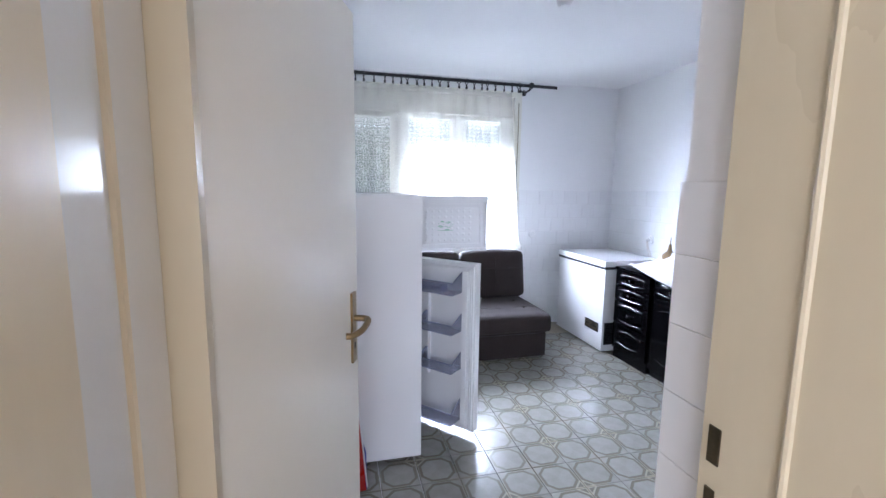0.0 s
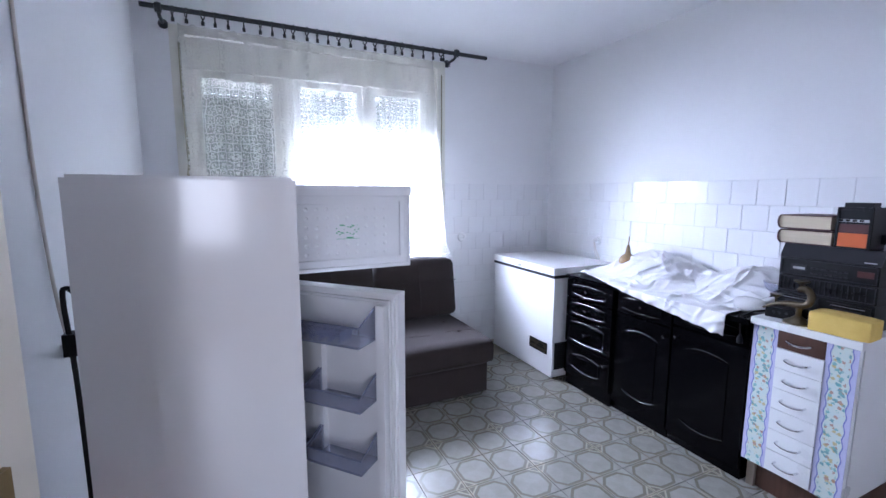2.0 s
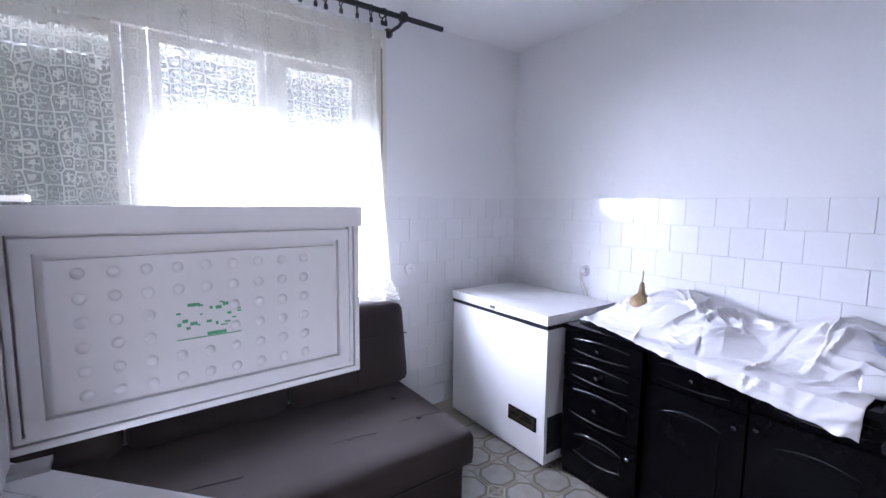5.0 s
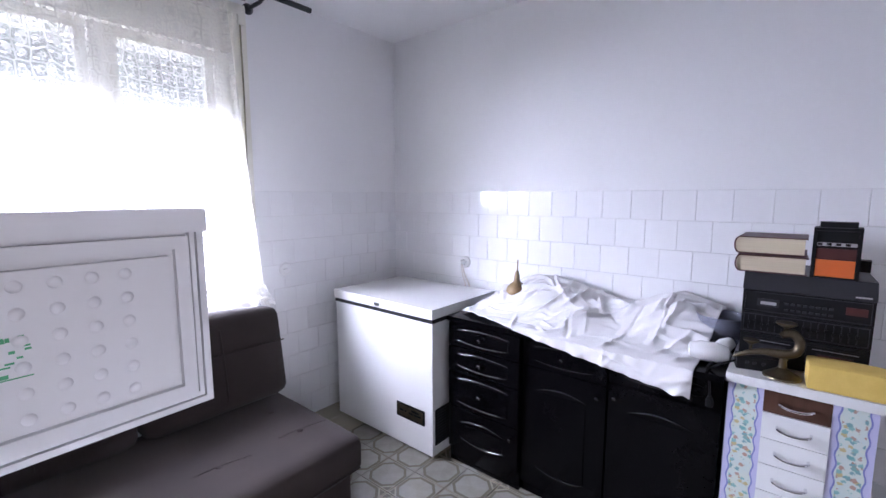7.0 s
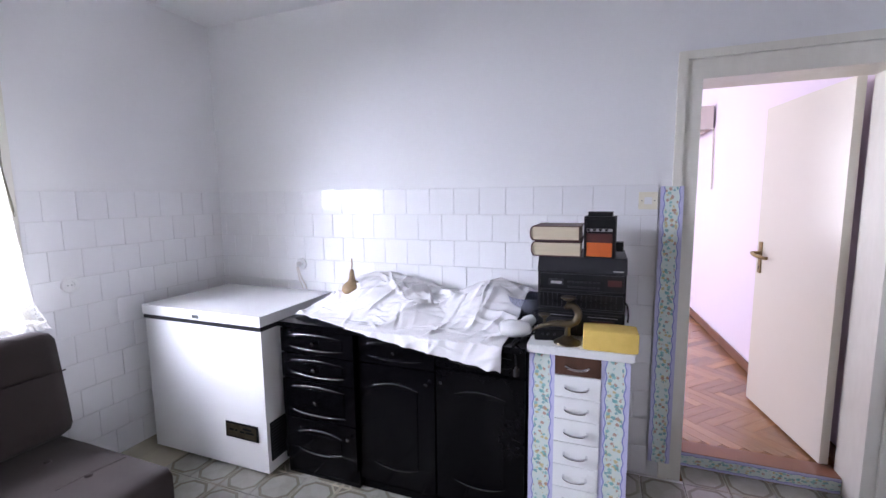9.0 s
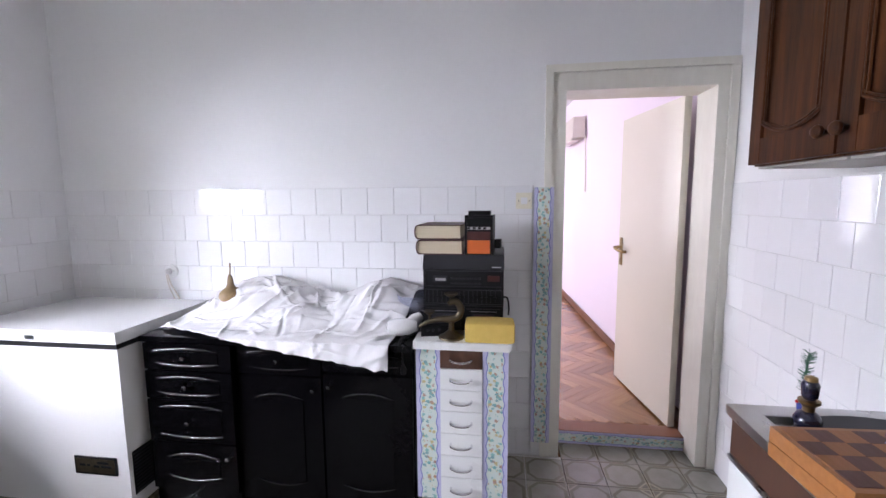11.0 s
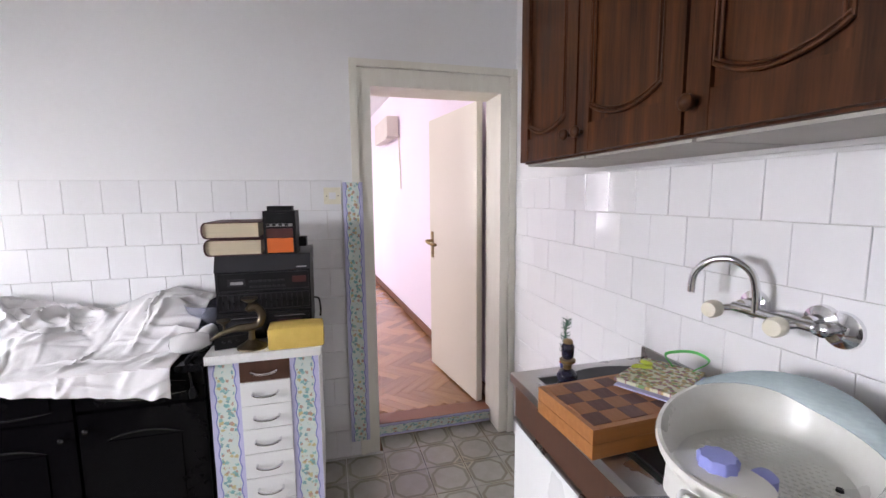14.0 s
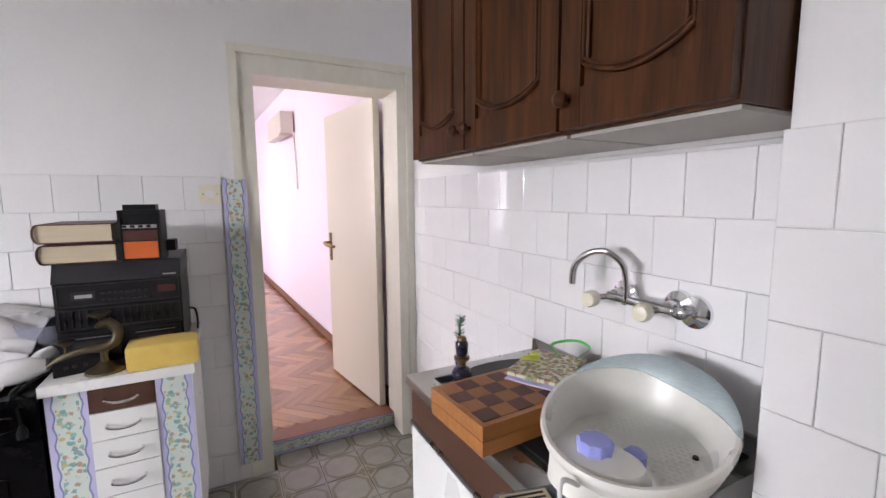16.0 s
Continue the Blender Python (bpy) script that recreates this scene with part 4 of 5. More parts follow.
bin_part(0.078, w - 0.078, 0.895, 0.072, 0.05)
bin_part(0.078, 0.255, 0.665, 0.055, 0.05)
bin_part(0.262, w - 0.078, 0.665, 0.055, 0.05)
bin_part(0.078, 0.255, 0.435, 0.055, 0.05)
bin_part(0.262, w - 0.078, 0.435, 0.055, 0.05)
bin_part(0.078, w - 0.078, 0.115, 0.075, 0.06)
egg = thing("egg_tray", low.matrix_basis @ pose(0.28, -0.062, 0.900), "blue plastic egg tray lying in the fridge door bin", "egg tray")
eb = bmesh.new()
for k in range(7):
    box(eb, -0.14 + 0.043 * k, -0.134 + 0.043 * k, -0.035, 0.035, 0.0, 0.036)
for y in (-0.035, 0.0, 0.031):
    box(eb, -0.14, 0.124, y, y + 0.004, 0.020, 0.036)
part("rack", eb, M_BLUE, egg)


# ---- black kitchen units ----
def raised_front(x, y0, y1, z0, z1):
    """A front board in the plane x, facing -x, with rounded edges."""
    return boxes((x, x + 0.018, y0 + 0.002, y1 - 0.002, z0 + 0.002, z1 - 0.002), bevel=0.005)


def moulding(x, y0, y1, z, bow, r=0.0052):
    """One arched bead across a front; it tapers out at both ends."""
    n = 14
    pts = [(x - 0.002, y0 + (y1 - y0) * k / n, z + bow * (1 - (2 * k / n - 1) ** 2)) for k in range(n + 1)]
    return tube(pts, [r * min(1.0, 0.25 + 3.0 * min(k, n - k) / n) for k in range(n + 1)], 10)


def knob_mesh(x, y, z, r=0.010):
    return lathe([(0.004, 0), (0.004, 0.010), (r, 0.016), (r, 0.022), (r * 0.5, 0.027)], 14, at=pose(x, y, z, 0, -90, 0))


def unit(label, y0, y1, front, fronts):
    c = thing("base_cabinet", pose(0, 0, 0), label, "cabinet", "black kitchen units")
    part("carcass", boxes((front + 0.019, XR - 0.012, y0, y1, 0.0, 0.804), bevel=0.002), M_BLACK, c)
    for z0, z1, kind, ky in fronts:
        f = part("drawer" if kind == "drawer" else "door", raised_front(front, y0, y1, z0, z1), M_BLACK, c)
        my = 0.060 if kind == "drawer" else 0.085
        mz = 0.036 if kind == "drawer" else (0.075 if kind == "low" else 0.105)
        bow = 0.012 if kind == "drawer" else 0.022
        for z, way in ((z0 + mz, -1), (z1 - mz, 1)):
            part("moulding", moulding(front, y0 + my, y1 - my, z, way * bow), M_BLACKGLOSS, f, "glossy arched moulding")
        part("panel", boxes((front - 0.004, front + 0.001, y0 + my + 0.004, y1 - my - 0.004, z0 + mz + 0.004, z1 - mz - 0.004), bevel=0.003), M_BLACK, f)
        part("knob", knob_mesh(front - 0.003, ky, (z0 + z1) / 2 if kind == "drawer" else z1 - 0.055), M_BLACKGLOSS, f)
    return c


unit("black lacquered drawer unit with arched mouldings", 3.308, 3.742, 2.622, [(0.672, 0.800, "drawer", 3.53), (0.534, 0.668, "drawer", 3.53), (0.330, 0.530, "drawer", 3.53), (0.090, 0.326, "low", 3.345)])
unit("black lacquered unit with one drawer and one door", 2.900, 3.304, 2.646, [(0.665, 0.800, "drawer", 3.10), (0.06, 0.660, "door", 2.935)])
unit("black lacquered unit with a wide door", 2.490, 2.896, 2.650, [(0.690, 0.800, "drawer", 2.69), (0.06, 0.680, "door", 2.865)])
tagged(part("worktop", boxes((2.612, XR - 0.012, 2.486, 3.745, 0.806, 0.832), bevel=0.004), M_BLACK), "black worktop over the kitchen units", "worktop")

# cloth over the worktop, heaped over hidden pans
cl, nx, ny = bmesh.new(), 120, 190
crng = random.Random(21)
CREASES = []
for k in range(120):
    cx, cy, ang = crng.uniform(2.62, 3.2), crng.uniform(2.55, 3.7), crng.gauss(2.1, 0.75)
    CREASES.append((cx, cy, math.cos(ang), math.sin(ang), crng.uniform(0.05, 0.22), crng.uniform(0.010, 0.030), crng.choice((1, 1, -1)) * crng.uniform(0.007, 0.024)))


def creased(x, y):
    """Sharp folds of limited length, each a straight ridge or valley."""
    z = 0.0
    for cx, cy, ux, uy, length, wide, high in CREASES:
        along, off = (x - cx) * ux + (y - cy) * uy, abs((y - cy) * ux - (x - cx) * uy)
        if off < wide and abs(along) < length:
            z += high * (1 - off / wide) ** 1.3 * (1 - (along / length) ** 2)
    return z


def cloth_height(x, y):
    rise = max(0.0, min(1.0, (x - 2.74) / 0.34))
    rise = rise * rise * (3 - 2 * rise)
    heap = 0.085 + 0.065 * math.exp(-((y - 3.42) / 0.16) ** 2) + 0.055 * math.exp(-((y - 2.72) / 0.15) ** 2) - 0.02 * math.exp(-((y - 3.05) / 0.12) ** 2)
    edge = min(1.0, max(0.0, (3.74 - y) / 0.16))
    lump = 0.035 * math.exp(-((y - 3.12) / 0.12) ** 2 - ((x - 2.86) / 0.09) ** 2)
    p = Vector((x * 4.0 + y * 2.0, y * 3.0 - x * 1.6, 0.3))
    return 0.838 + (heap * rise * (0.35 + 0.65 * edge) + lump) + 0.020 * abs(noise.noise(p)) * (0.4 + rise) + 0.007 * abs(noise.noise(p * 3.3)) + (0.45 + 0.55 * rise) * max(-0.008, min(0.045, creased(x, y))) + 0.004


vs = []
for i in range(nx + 1):
    row = []
    for j in range(ny + 1):
        a, b = i / nx, j / ny
        front = 2.604
        drop = 0.115 * max(0.0, 1 - b / 0.66) ** 0.9                     # how far the hem hangs over the front
        back = 0.0 if b < 0.66 else 0.11 * (b - 0.66) / 0.34             # past that it lies back on the top
        y = 2.585 + b * (1.14 - 0.04 * a) - 0.035 * a * (1 - b)
        d = a * (3.222 - front + drop - back)
        if d < drop:
            x = front - 0.006 - 0.014 * abs(noise.noise(Vector((b * 14, d * 9, 1)))) - 0.4 * max(0.0, creased(2.66 + d, y)) - 0.006 * (drop - d) / 0.115
            z = 0.840 - (drop - d) + 0.010 * noise.noise(Vector((b * 26, 3, 5))) * (drop - d) / 0.115
        else:
            x = front + back + (d - drop)
            k = min(1.0, (x - front) / 0.045)
            z = 0.840 * (1 - k) + cloth_height(x, y) * k
        row.append(cl.verts.new((x, y, z)))
    vs.append(row)
for i in range(nx):
    for j in range(ny):
        cl.faces.new((vs[i][j], vs[i + 1][j], vs[i + 1][j + 1], vs[i][j + 1]))
cloth = tagged(part("cloth", cl, M_CLOTH), "crumpled white cotton cloth draped over the worktop", "cloth")
sol = cloth.modifiers.new("thickness", "SOLIDIFY")
sol.thickness = 0.002

# ---- narrow white drawer cabinet ----
dc = thing("drawer_cabinet", pose(0, 0, 0), "narrow white drawer cabinet with one brown drawer and sea-creature borders", "cabinet")
part("carcass", boxes((2.60, 3.06, 2.080, 2.410, 0.15, 0.865), bevel=0.002), M_WHITELAM, dc)
for y in (2.0625, 2.4105):
    part("side_panel", boxes((2.5995, 3.06, y, y + 0.017, 0.15, 0.865), bevel=0.002), M_WHITELAM, dc)
part("top", boxes((2.545, 3.08, 2.052, 2.436, 0.866, 0.900), bevel=0.004), M_WHITELAM, dc, "worn white laminate top")
part("plinth", boxes((2.62, 3.05, 2.07, 2.42, 0.0, 0.15)), M_LAMINATE, dc, "dark brown plinth")
part("leg", boxes((2.60, 2.63, 2.39, 2.42, 0.0, 0.15)), M_DIRTY, dc)
part("front_panel", boxes((2.562, 2.598, 2.066, 2.160, 0.155, 0.862), (2.562, 2.598, 2.332, 2.424, 0.155, 0.862), bevel=0.002), M_WHITELAM, dc)
for y in (2.112, 2.378):
    part("border_strip", boxes((-0.0012, 0.0012, -0.05, 0.05, -0.352, 0.352)), M_BORDER, dc, "blue sea-creature sticker strip", at=pose(2.5606, y, 0.508))
for k, (z0, z1) in enumerate(((0.779, 0.862), (0.681, 0.776), (0.582, 0.678), (0.478, 0.579), (0.373, 0.475), (0.268, 0.370), (0.16, 0.265))):
    f = part("drawer", boxes((2.556 if k else 2.559, 2.598, 2.163, 2.330, z0, z1), bevel=0.002), M_WHITELAM if k else M_LAMINATE, dc, "" if k else "brown wood-grain drawer front")
    zc = (z0 + z1) / 2 + 0.004
    hb = tube(curve_points([(2.556, 2.205, zc), (2.536, 2.207, zc), (2.530, 2.225, zc - 0.006), (2.529, 2.247, zc - 0.008), (2.530, 2.269, zc - 0.006), (2.536, 2.287, zc), (2.556, 2.289, zc)], 4), 0.0046, 8)
    part("handle", hb, M_CHROME, f, "chrome bow handle")


dc.matrix_basis = Matrix(((1.06, 0, 0, -0.075), (0, 1.05, 0, -0.075), (0, 0, 0.945, 0), (0, 0, 0, 1)))


# ---- wall cabinets ----
def wall_unit(x0, x1, knob_x):
    c = thing("wall_cabinet", pose(0, 0, 0), "dark stained oak wall cabinet with arched panel door and round knob", "cabinet", "oak wall cabinets")
    part("carcass", boxes((x0, x1, YS + 0.008, 1.310, 1.530, 2.235), bevel=0.002), M_OAK, c)
    part("bottom_board", boxes((x0 + 0.004, x1 - 0.004, YS + 0.010, 1.300, 1.522, 1.529)), M_SHUTTER, c, "grey underside")
    d = part("door", boxes((x0 + 0.059, x1 - 0.059, 1.311, 1.322, 1.613, 2.149), bevel=0.003), M_OAK, c)
    for e in (x0 + 0.003, x1 - 0.058):
        part("stile", boxes((e, e + 0.055, 1.311, 1.332, 1.535, 2.23), bevel=0.003), M_OAK, d)
    for z in (1.535, 2.150):
        part("rail", boxes((x0 + 0.0585, x1 - 0.0585, 1.311, 1.3312, z, z + 0.078), bevel=0.003), M_OAK, d)
    m, n, a, b = bmesh.new(), 12, x0 + 0.063, x1 - 0.063
    for z, s in ((1.622, 1), (2.11, 1)):
        for off, r in ((0.0, 0.0045), (0.010, 0.003)):
            tube([(a + (b - a) * k / n, 1.330, z + off + 0.034 * (2 * k / n - 1) ** 2 * (1 if z < 2 else -1) + (0.0 if z < 2 else 0.034)) for k in range(n + 1)], r, 8, m)
    for x in (a, b, a + 0.012, b - 0.012):
        tube([(x, 1.330, 1.655), (x, 1.330, 2.11)], 0.0032, 8, m)
    part("moulding", m, M_OAK, d, "carved arched moulding")
    part("knob", lathe([(0.006, 0), (0.006, 0.012), (0.016, 0.020), (0.017, 0.028), (0.010, 0.036), (0.001, 0.038)], 18, at=pose(knob_x, 1.331, 1.592, -90)), M_OAK, d)


wall_unit(2.106, 2.476, 2.134)
wall_unit(1.717, 2.103, 2.074)
wall_unit(BRX + 0.006, 1.714, 1.686)
tagged(part("cornice_ledge", boxes((BRX + 0.01, 2.47, YS + 0.006, YS + 0.020, 1.509, 1.521)), M_WALL), "thin plaster ledge under the wall cabinets", "trim", kind="structure")

# ---- sink unit ----
sk = thing("sink_cabinet", pose(0, 0, 0), "white sink cabinet with brown band and stainless steel top", "cabinet")
SX0, SX1, SYF = 1.372, 2.172, 1.488
part("carcass", boxes((SX0, SX1 - 0.012, YS + 0.008, SYF - 0.02, 0.09, 0.835), (SX0 + 0.02, SX1 - 0.03, YS + 0.02, SYF - 0.06, 0.0, 0.09), bevel=0.002), M_WHITELAM, sk)
part("band", boxes((SX0, SX1 - 0.010, SYF - 0.019, SYF - 0.004, 0.725, 0.832), bevel=0.002), M_LAMINATE, sk, "brown wood-grain band")
part("trim", boxes((SX0, SX1 - 0.010, SYF - 0.019, SYF + 0.002, 0.712, 0.723), bevel=0.002), M_STEEL, sk)
for a, b in ((SX0, 1.77), (1.774, SX1 - 0.012)):
    part("door", boxes((a + 0.002, b - 0.002, SYF - 0.019, SYF - 0.002, 0.095, 0.708), bevel=0.003), M_WHITELAM, sk)
st = bmesh.new()
loops = [[st.verts.new((x, y, z)) for x, y in ((x0, y0), (x1, y0), (x1, y1), (x0, y1))]
         for z in (0.836, 0.865) for x0, x1, y0, y1 in ((SX0, SX1, YS + 0.008, SYF + 0.012), (SX0 + 0.05, SX1 - 0.06, YS + 0.075, SYF - 0.055))]
for i in range(4):
    j = (i + 1) % 4
    for u, v in ((0, 1), (1, 3), (3, 2), (2, 0)):
        st.faces.new((loops[u][i], loops[u][j], loops[v][j], loops[v][i]))
bmesh.ops.recalc_face_normals(st, faces=st.faces)
top = part("steel_top", soften(st, 0.004), M_STEEL, sk, "scratched stainless steel rim")
part("upstand", boxes((SX0, SX1, YS + 0.0085, YS + 0.016, 0.864, 0.900), bevel=0.002), M_STEEL, top)
part("bowl", boxes((SX0 + 0.05, SX1 - 0.06, YS + 0.075, SYF - 0.055, 0.70, 0.705), (SX0 + 0.05, SX0 + 0.055, YS + 0.075, SYF - 0.055, 0.705, 0.84), (SX1 - 0.065, SX1 - 0.06, YS + 0.075, SYF - 0.055, 0.705, 0.84),
                   (SX0 + 0.055, SX1 - 0.065, YS + 0.075, YS + 0.08, 0.705, 0.84), (SX0 + 0.055, SX1 - 0.065, SYF - 0.06, SYF - 0.055, 0.705, 0.84)), M_STEEL, top)
# black sheet added in place of the sink bowl's dark interior
tagged(part("dark_bowl_sheet", prism([(2.00 + 0.12 * math.sin(a), 1.23 + 0.19 * math.cos(a)) for a in [k * math.pi / 14 for k in range(15)]] + [(1.45, 1.04), (1.45, 1.42)], 0.8655, 0.871), M_RUBBER, smooth=False), "black rounded sheet added for the dark inside of the sink bowl", "board")

# ---- on the drawer cabinet ----
def ring_yz(x0, x1, y0, y1, z0, z1, wide):
    """A thin rectangular rim facing -x."""
    bm = ring_frame(y0, y1, z0, z1, wide, x0, x1)
    for v in bm.verts:
        v.co = Vector((v.co.y, v.co.x, v.co.z))
    bmesh.ops.reverse_faces(bm, faces=bm.faces)
    return bm


ster = thing("stereo_system", pose(2.690, 2.250, 0.0), "dark grey stacked stereo with turntable lid, tuner, equaliser and cassette deck", "stereo")
part("base_deck", boxes((0, 0.33, -0.165, 0.165, 0.906, 1.005), bevel=0.004), M_RUBBER, ster)
part("equaliser", boxes((0.002, 0.33, -0.166, 0.166, 1.008, 1.075), bevel=0.004), M_RUBBER, ster)
part("tuner", boxes((0, 0.33, -0.166, 0.166, 1.078, 1.150), bevel=0.004), M_RUBBER, ster)
bm = boxes((-0.004, 0.33, -0.168, 0.168, 1.152, 1.206))
for v in bm.verts:
    if v.co.z > 1.2 and v.co.x < 0.1:
        v.co.x += 0.03
part("turntable_lid", soften(bm, 0.010, 3), M_DARKGREY, ster, "dark smoked turntable lid")
part("logo", boxes((-0.0062, -0.003, -0.155, -0.118, 1.160, 1.164)), M_SILVER, ster)
part("tuner_display", boxes((-0.002, 0.002, 0.065, 0.125, 1.100, 1.125)), M_DARKGREY, ster)
part("display_text", boxes((-0.003, -0.001, 0.072, 0.115, 1.106, 1.116)), M_SILVER, ster)
part("red_display", boxes((-0.002, 0.002, -0.150, -0.100, 1.105, 1.128)), M_LEATHER, ster, "dull red display window")
for k in range(8):
    part("preset_button", boxes((-0.005, 0.001, 0.040 - 0.016 * k, 0.051 - 0.016 * k, 1.092, 1.099), bevel=0.001), M_DARKGREY, ster)
    part("preset_button", boxes((-0.005, 0.001, 0.040 - 0.016 * k, 0.051 - 0.016 * k, 1.112, 1.119), bevel=0.001), M_DARKGREY, ster)
for k in range(16):
    y = 0.145 - 0.0185 * k
    part("slider_slot", boxes((-0.001, 0.003, y - 0.0015, y + 0.0015, 1.018, 1.066)), M_DARKGREY, ster)
    part("slider_knob", boxes((-0.009, 0.0, y - 0.004, y + 0.004, 1.036 + 0.006 * math.sin(k * 1.9), 1.045 + 0.006 * math.sin(k * 1.9)), bevel=0.001), M_RUBBER, ster)
for y0, y1 in ((0.01, 0.155), (-0.155, -0.015)):
    dk = part("cassette_door", boxes((-0.008, 0.001, y0, y1, 0.925, 0.995), bevel=0.003), M_RUBBER, ster)
    part("cassette_window", boxes((-0.0095, -0.007, y0 + 0.025, y1 - 0.025, 0.945, 0.975), bevel=0.001), M_DARKGREY, dk)
    part("window_rim", boxes((-0.009, -0.0075, y0 + 0.015, y1 - 0.015, 0.985, 0.9865)), M_SILVER, dk)
for x in (0.03, 0.30):
    for y in (-0.14, 0.14):
        part("foot", lathe([(0.012, 0.9), (0.012, 0.908)], 10, at=pose(x, y, 0)), M_RUBBER, ster)
for z0, z1 in ((1.012, 1.071), (1.082, 1.146)):
    part("face_frame", ring_yz(-0.0035, 0.003, -0.160, 0.160, z0, z1, 0.0025), M_DARKGREY, ster)
part("red_display", boxes((-0.0105, -0.0085, -0.125, -0.045, 0.950, 0.972)), M_LEATHER, ster, "dull red display window")
part("back_cable", tube(curve_points([(0.30, -0.166, 0.98), (0.29, -0.185, 0.975), (0.27, -0.192, 0.94), (0.26, -0.19, 0.905)]), 0.004, 8), M_RUBBER, ster)

def book_block(x0, x1, z0, z1, y0, y1, shell=0.0):
    """A block along x whose +y side is rounded; with a shell, only that curved skin."""
    mid, half, n = (z0 + z1) / 2, (z1 - z0) / 2, 12
    arc = [(y1 + 0.55 * half * math.cos(a), mid + half * math.sin(a)) for a in [-math.pi / 2 + math.pi * k / n for k in range(n + 1)]]
    inner = [(y1 - 0.001 + (0.55 * half - shell) * math.cos(a), mid + (half - shell) * math.sin(a)) for a in [math.pi / 2 - math.pi * k / n for k in range(n + 1)]]
    outline = [(y0, z0)] + arc + [(y0, z1)] + ([(y0, z1 - shell)] + inner + [(y0, z0 + shell)] if shell else [])
    bm = prism(outline, x0, x1)
    for v in bm.verts:
        v.co = Vector((v.co.z, v.co.x, v.co.y))
    bmesh.ops.recalc_face_normals(bm, faces=bm.faces)
    return bm


for k, (z, dy, turn) in enumerate(((1.207, 0.0, 1.0), (1.268, 0.006, -1.2))):
    bk = thing("book", pose(2.71, 2.345 + dy, z, 0, 0, turn), "thick old book with maroon cover lying on the stereo", "book", "stacked books")
    part("page_block", book_block(0.006, 0.219, 0.0035, 0.0535, -0.088, 0.088), M_PAGES, bk)
    for z0 in (0.0, 0.0535):
        part("cover", boxes((0, 0.225, -0.095, 0.082, z0, z0 + 0.0035), bevel=0.001, segments=1), M_LEATHER, bk)
    part("spine", book_block(0, 0.225, 0.0, 0.057, 0.082, 0.090, 0.0035), M_LEATHER, bk, "rounded maroon spine")
rad = thing("radio", pose(2.705, 2.187, 1.207, 0, 0, -4), "small orange and black portable radio standing on the stereo", "radio")
part("case", boxes((0.004, 0.10, -0.058, 0.058, 0.0, 0.155), bevel=0.004), M_RUBBER, rad)
part("control_strip", boxes((0.02, 0.07, -0.045, 0.045, 0.155, 0.172), bevel=0.003), M_RUBBER, rad)
part("front_panel", boxes((0.0, 0.005, -0.047, 0.047, 0.006, 0.058), bevel=0.001), M_ORANGE, rad)
part("front_panel", boxes((0.001, 0.005, -0.047, 0.047, 0.060, 0.092), bevel=0.001), M_LEATHER, rad, "darker red panel")
part("rim", boxes((-0.002, 0.006, -0.056, -0.049, 0.0, 0.15), (-0.002, 0.006, 0.049, 0.056, 0.0, 0.15), (-0.002, 0.006, -0.049, 0.049, 0.138, 0.146)), M_RUBBER, rad)
part("scale", boxes((-0.001, 0.005, -0.047, 0.047, 0.100, 0.110)), M_SILVER, rad)
for k in range(4):
    part("button", boxes((-0.005, 0.002, 0.034 - 0.022 * k, 0.046 - 0.022 * k, 0.102, 0.109)), M_RUBBER, rad)
part("handle", boxes((0.07, 0.12, -0.085, -0.058, 0.02, 0.055), bevel=0.005), M_RUBBER, rad)
sp = thing("sponge", pose(2.60, 2.137, 0.9005, 0, 0, 2), "block of yellow foam lying on the cabinet top", "sponge")
part("foam", cushion((-0.05, 0.06, -0.095, 0.095, 0.0, 0.074), 0.008, 0.003, 8), M_SPONGE, sp)
can = thing("candlestick", pose(2.61, 2.290, 0.9005), "tarnished brass candlestick shaped like a curved horn", "candlestick")
part("foot", lathe([(0.052, 0.0), (0.05, 0.006), (0.03, 0.016), (0.012, 0.03), (0.010, 0.05), (0.014, 0.062)], 24), M_OLDBRASS, can)
part("horn", tube(curve_points([(0, 0.135, 0.035), (0, 0.10, 0.055), (0, 0.05, 0.07), (0, 0.0, 0.072), (0, -0.03, 0.085), (0, -0.038, 0.115), (0, -0.02, 0.140), (0, 0.004, 0.138)], 6), [0.004 + 0.010 * min(1, k / 16) for k in range(43)], 12), M_OLDBRASS, can)
part("knob", lathe([(0.001, -0.012), (0.012, 0), (0.001, 0.012)], 12, at=pose(0, 0.006, 0.134)), M_OLDBRASS, can)
part("drip_tray", lathe([(0.004, 0.138), (0.006, 0.155), (0.027, 0.168), (0.028, 0.173), (0.008, 0.172)], 20), M_OLDBRASS, can)
part("drip_tray", lathe([(0.004, 0.06), (0.005, 0.085), (0.022, 0.098), (0.023, 0.102), (0.008, 0.101)], 20, at=pose(0, 0.088, 0)), M_OLDBRASS, can)
ad = thing("black_adapter", pose(2.645, 2.375, 0.9005, 0, 0, 12), "small black device with dials beside the stereo", "device")
part("case", boxes((-0.03, 0.02, -0.07, 0.045, 0.0, 0.042), bevel=0.008, segments=3), M_RUBBER, ad)
for y in (-0.03, -0.005, 0.015):
    part("dial", lathe([(0.006, 0), (0.005, 0.003)], 10, at=pose(-0.03, y, 0.024, 0, -90, 0)), M_DARKGREY, ad)

for ob in [o for o in scene.objects if o.parent is None and o.name.split(".")[0] in ("stereo_system", "book", "radio", "sponge", "candlestick", "black_adapter")]:
    ob.matrix_basis = Matrix(((1.06, 0, 0, -0.075), (0, 1.06, 0, -0.0975), (0, 0, 1.11, -0.1487), (0, 0, 0, 1))) @ ob.matrix_basis

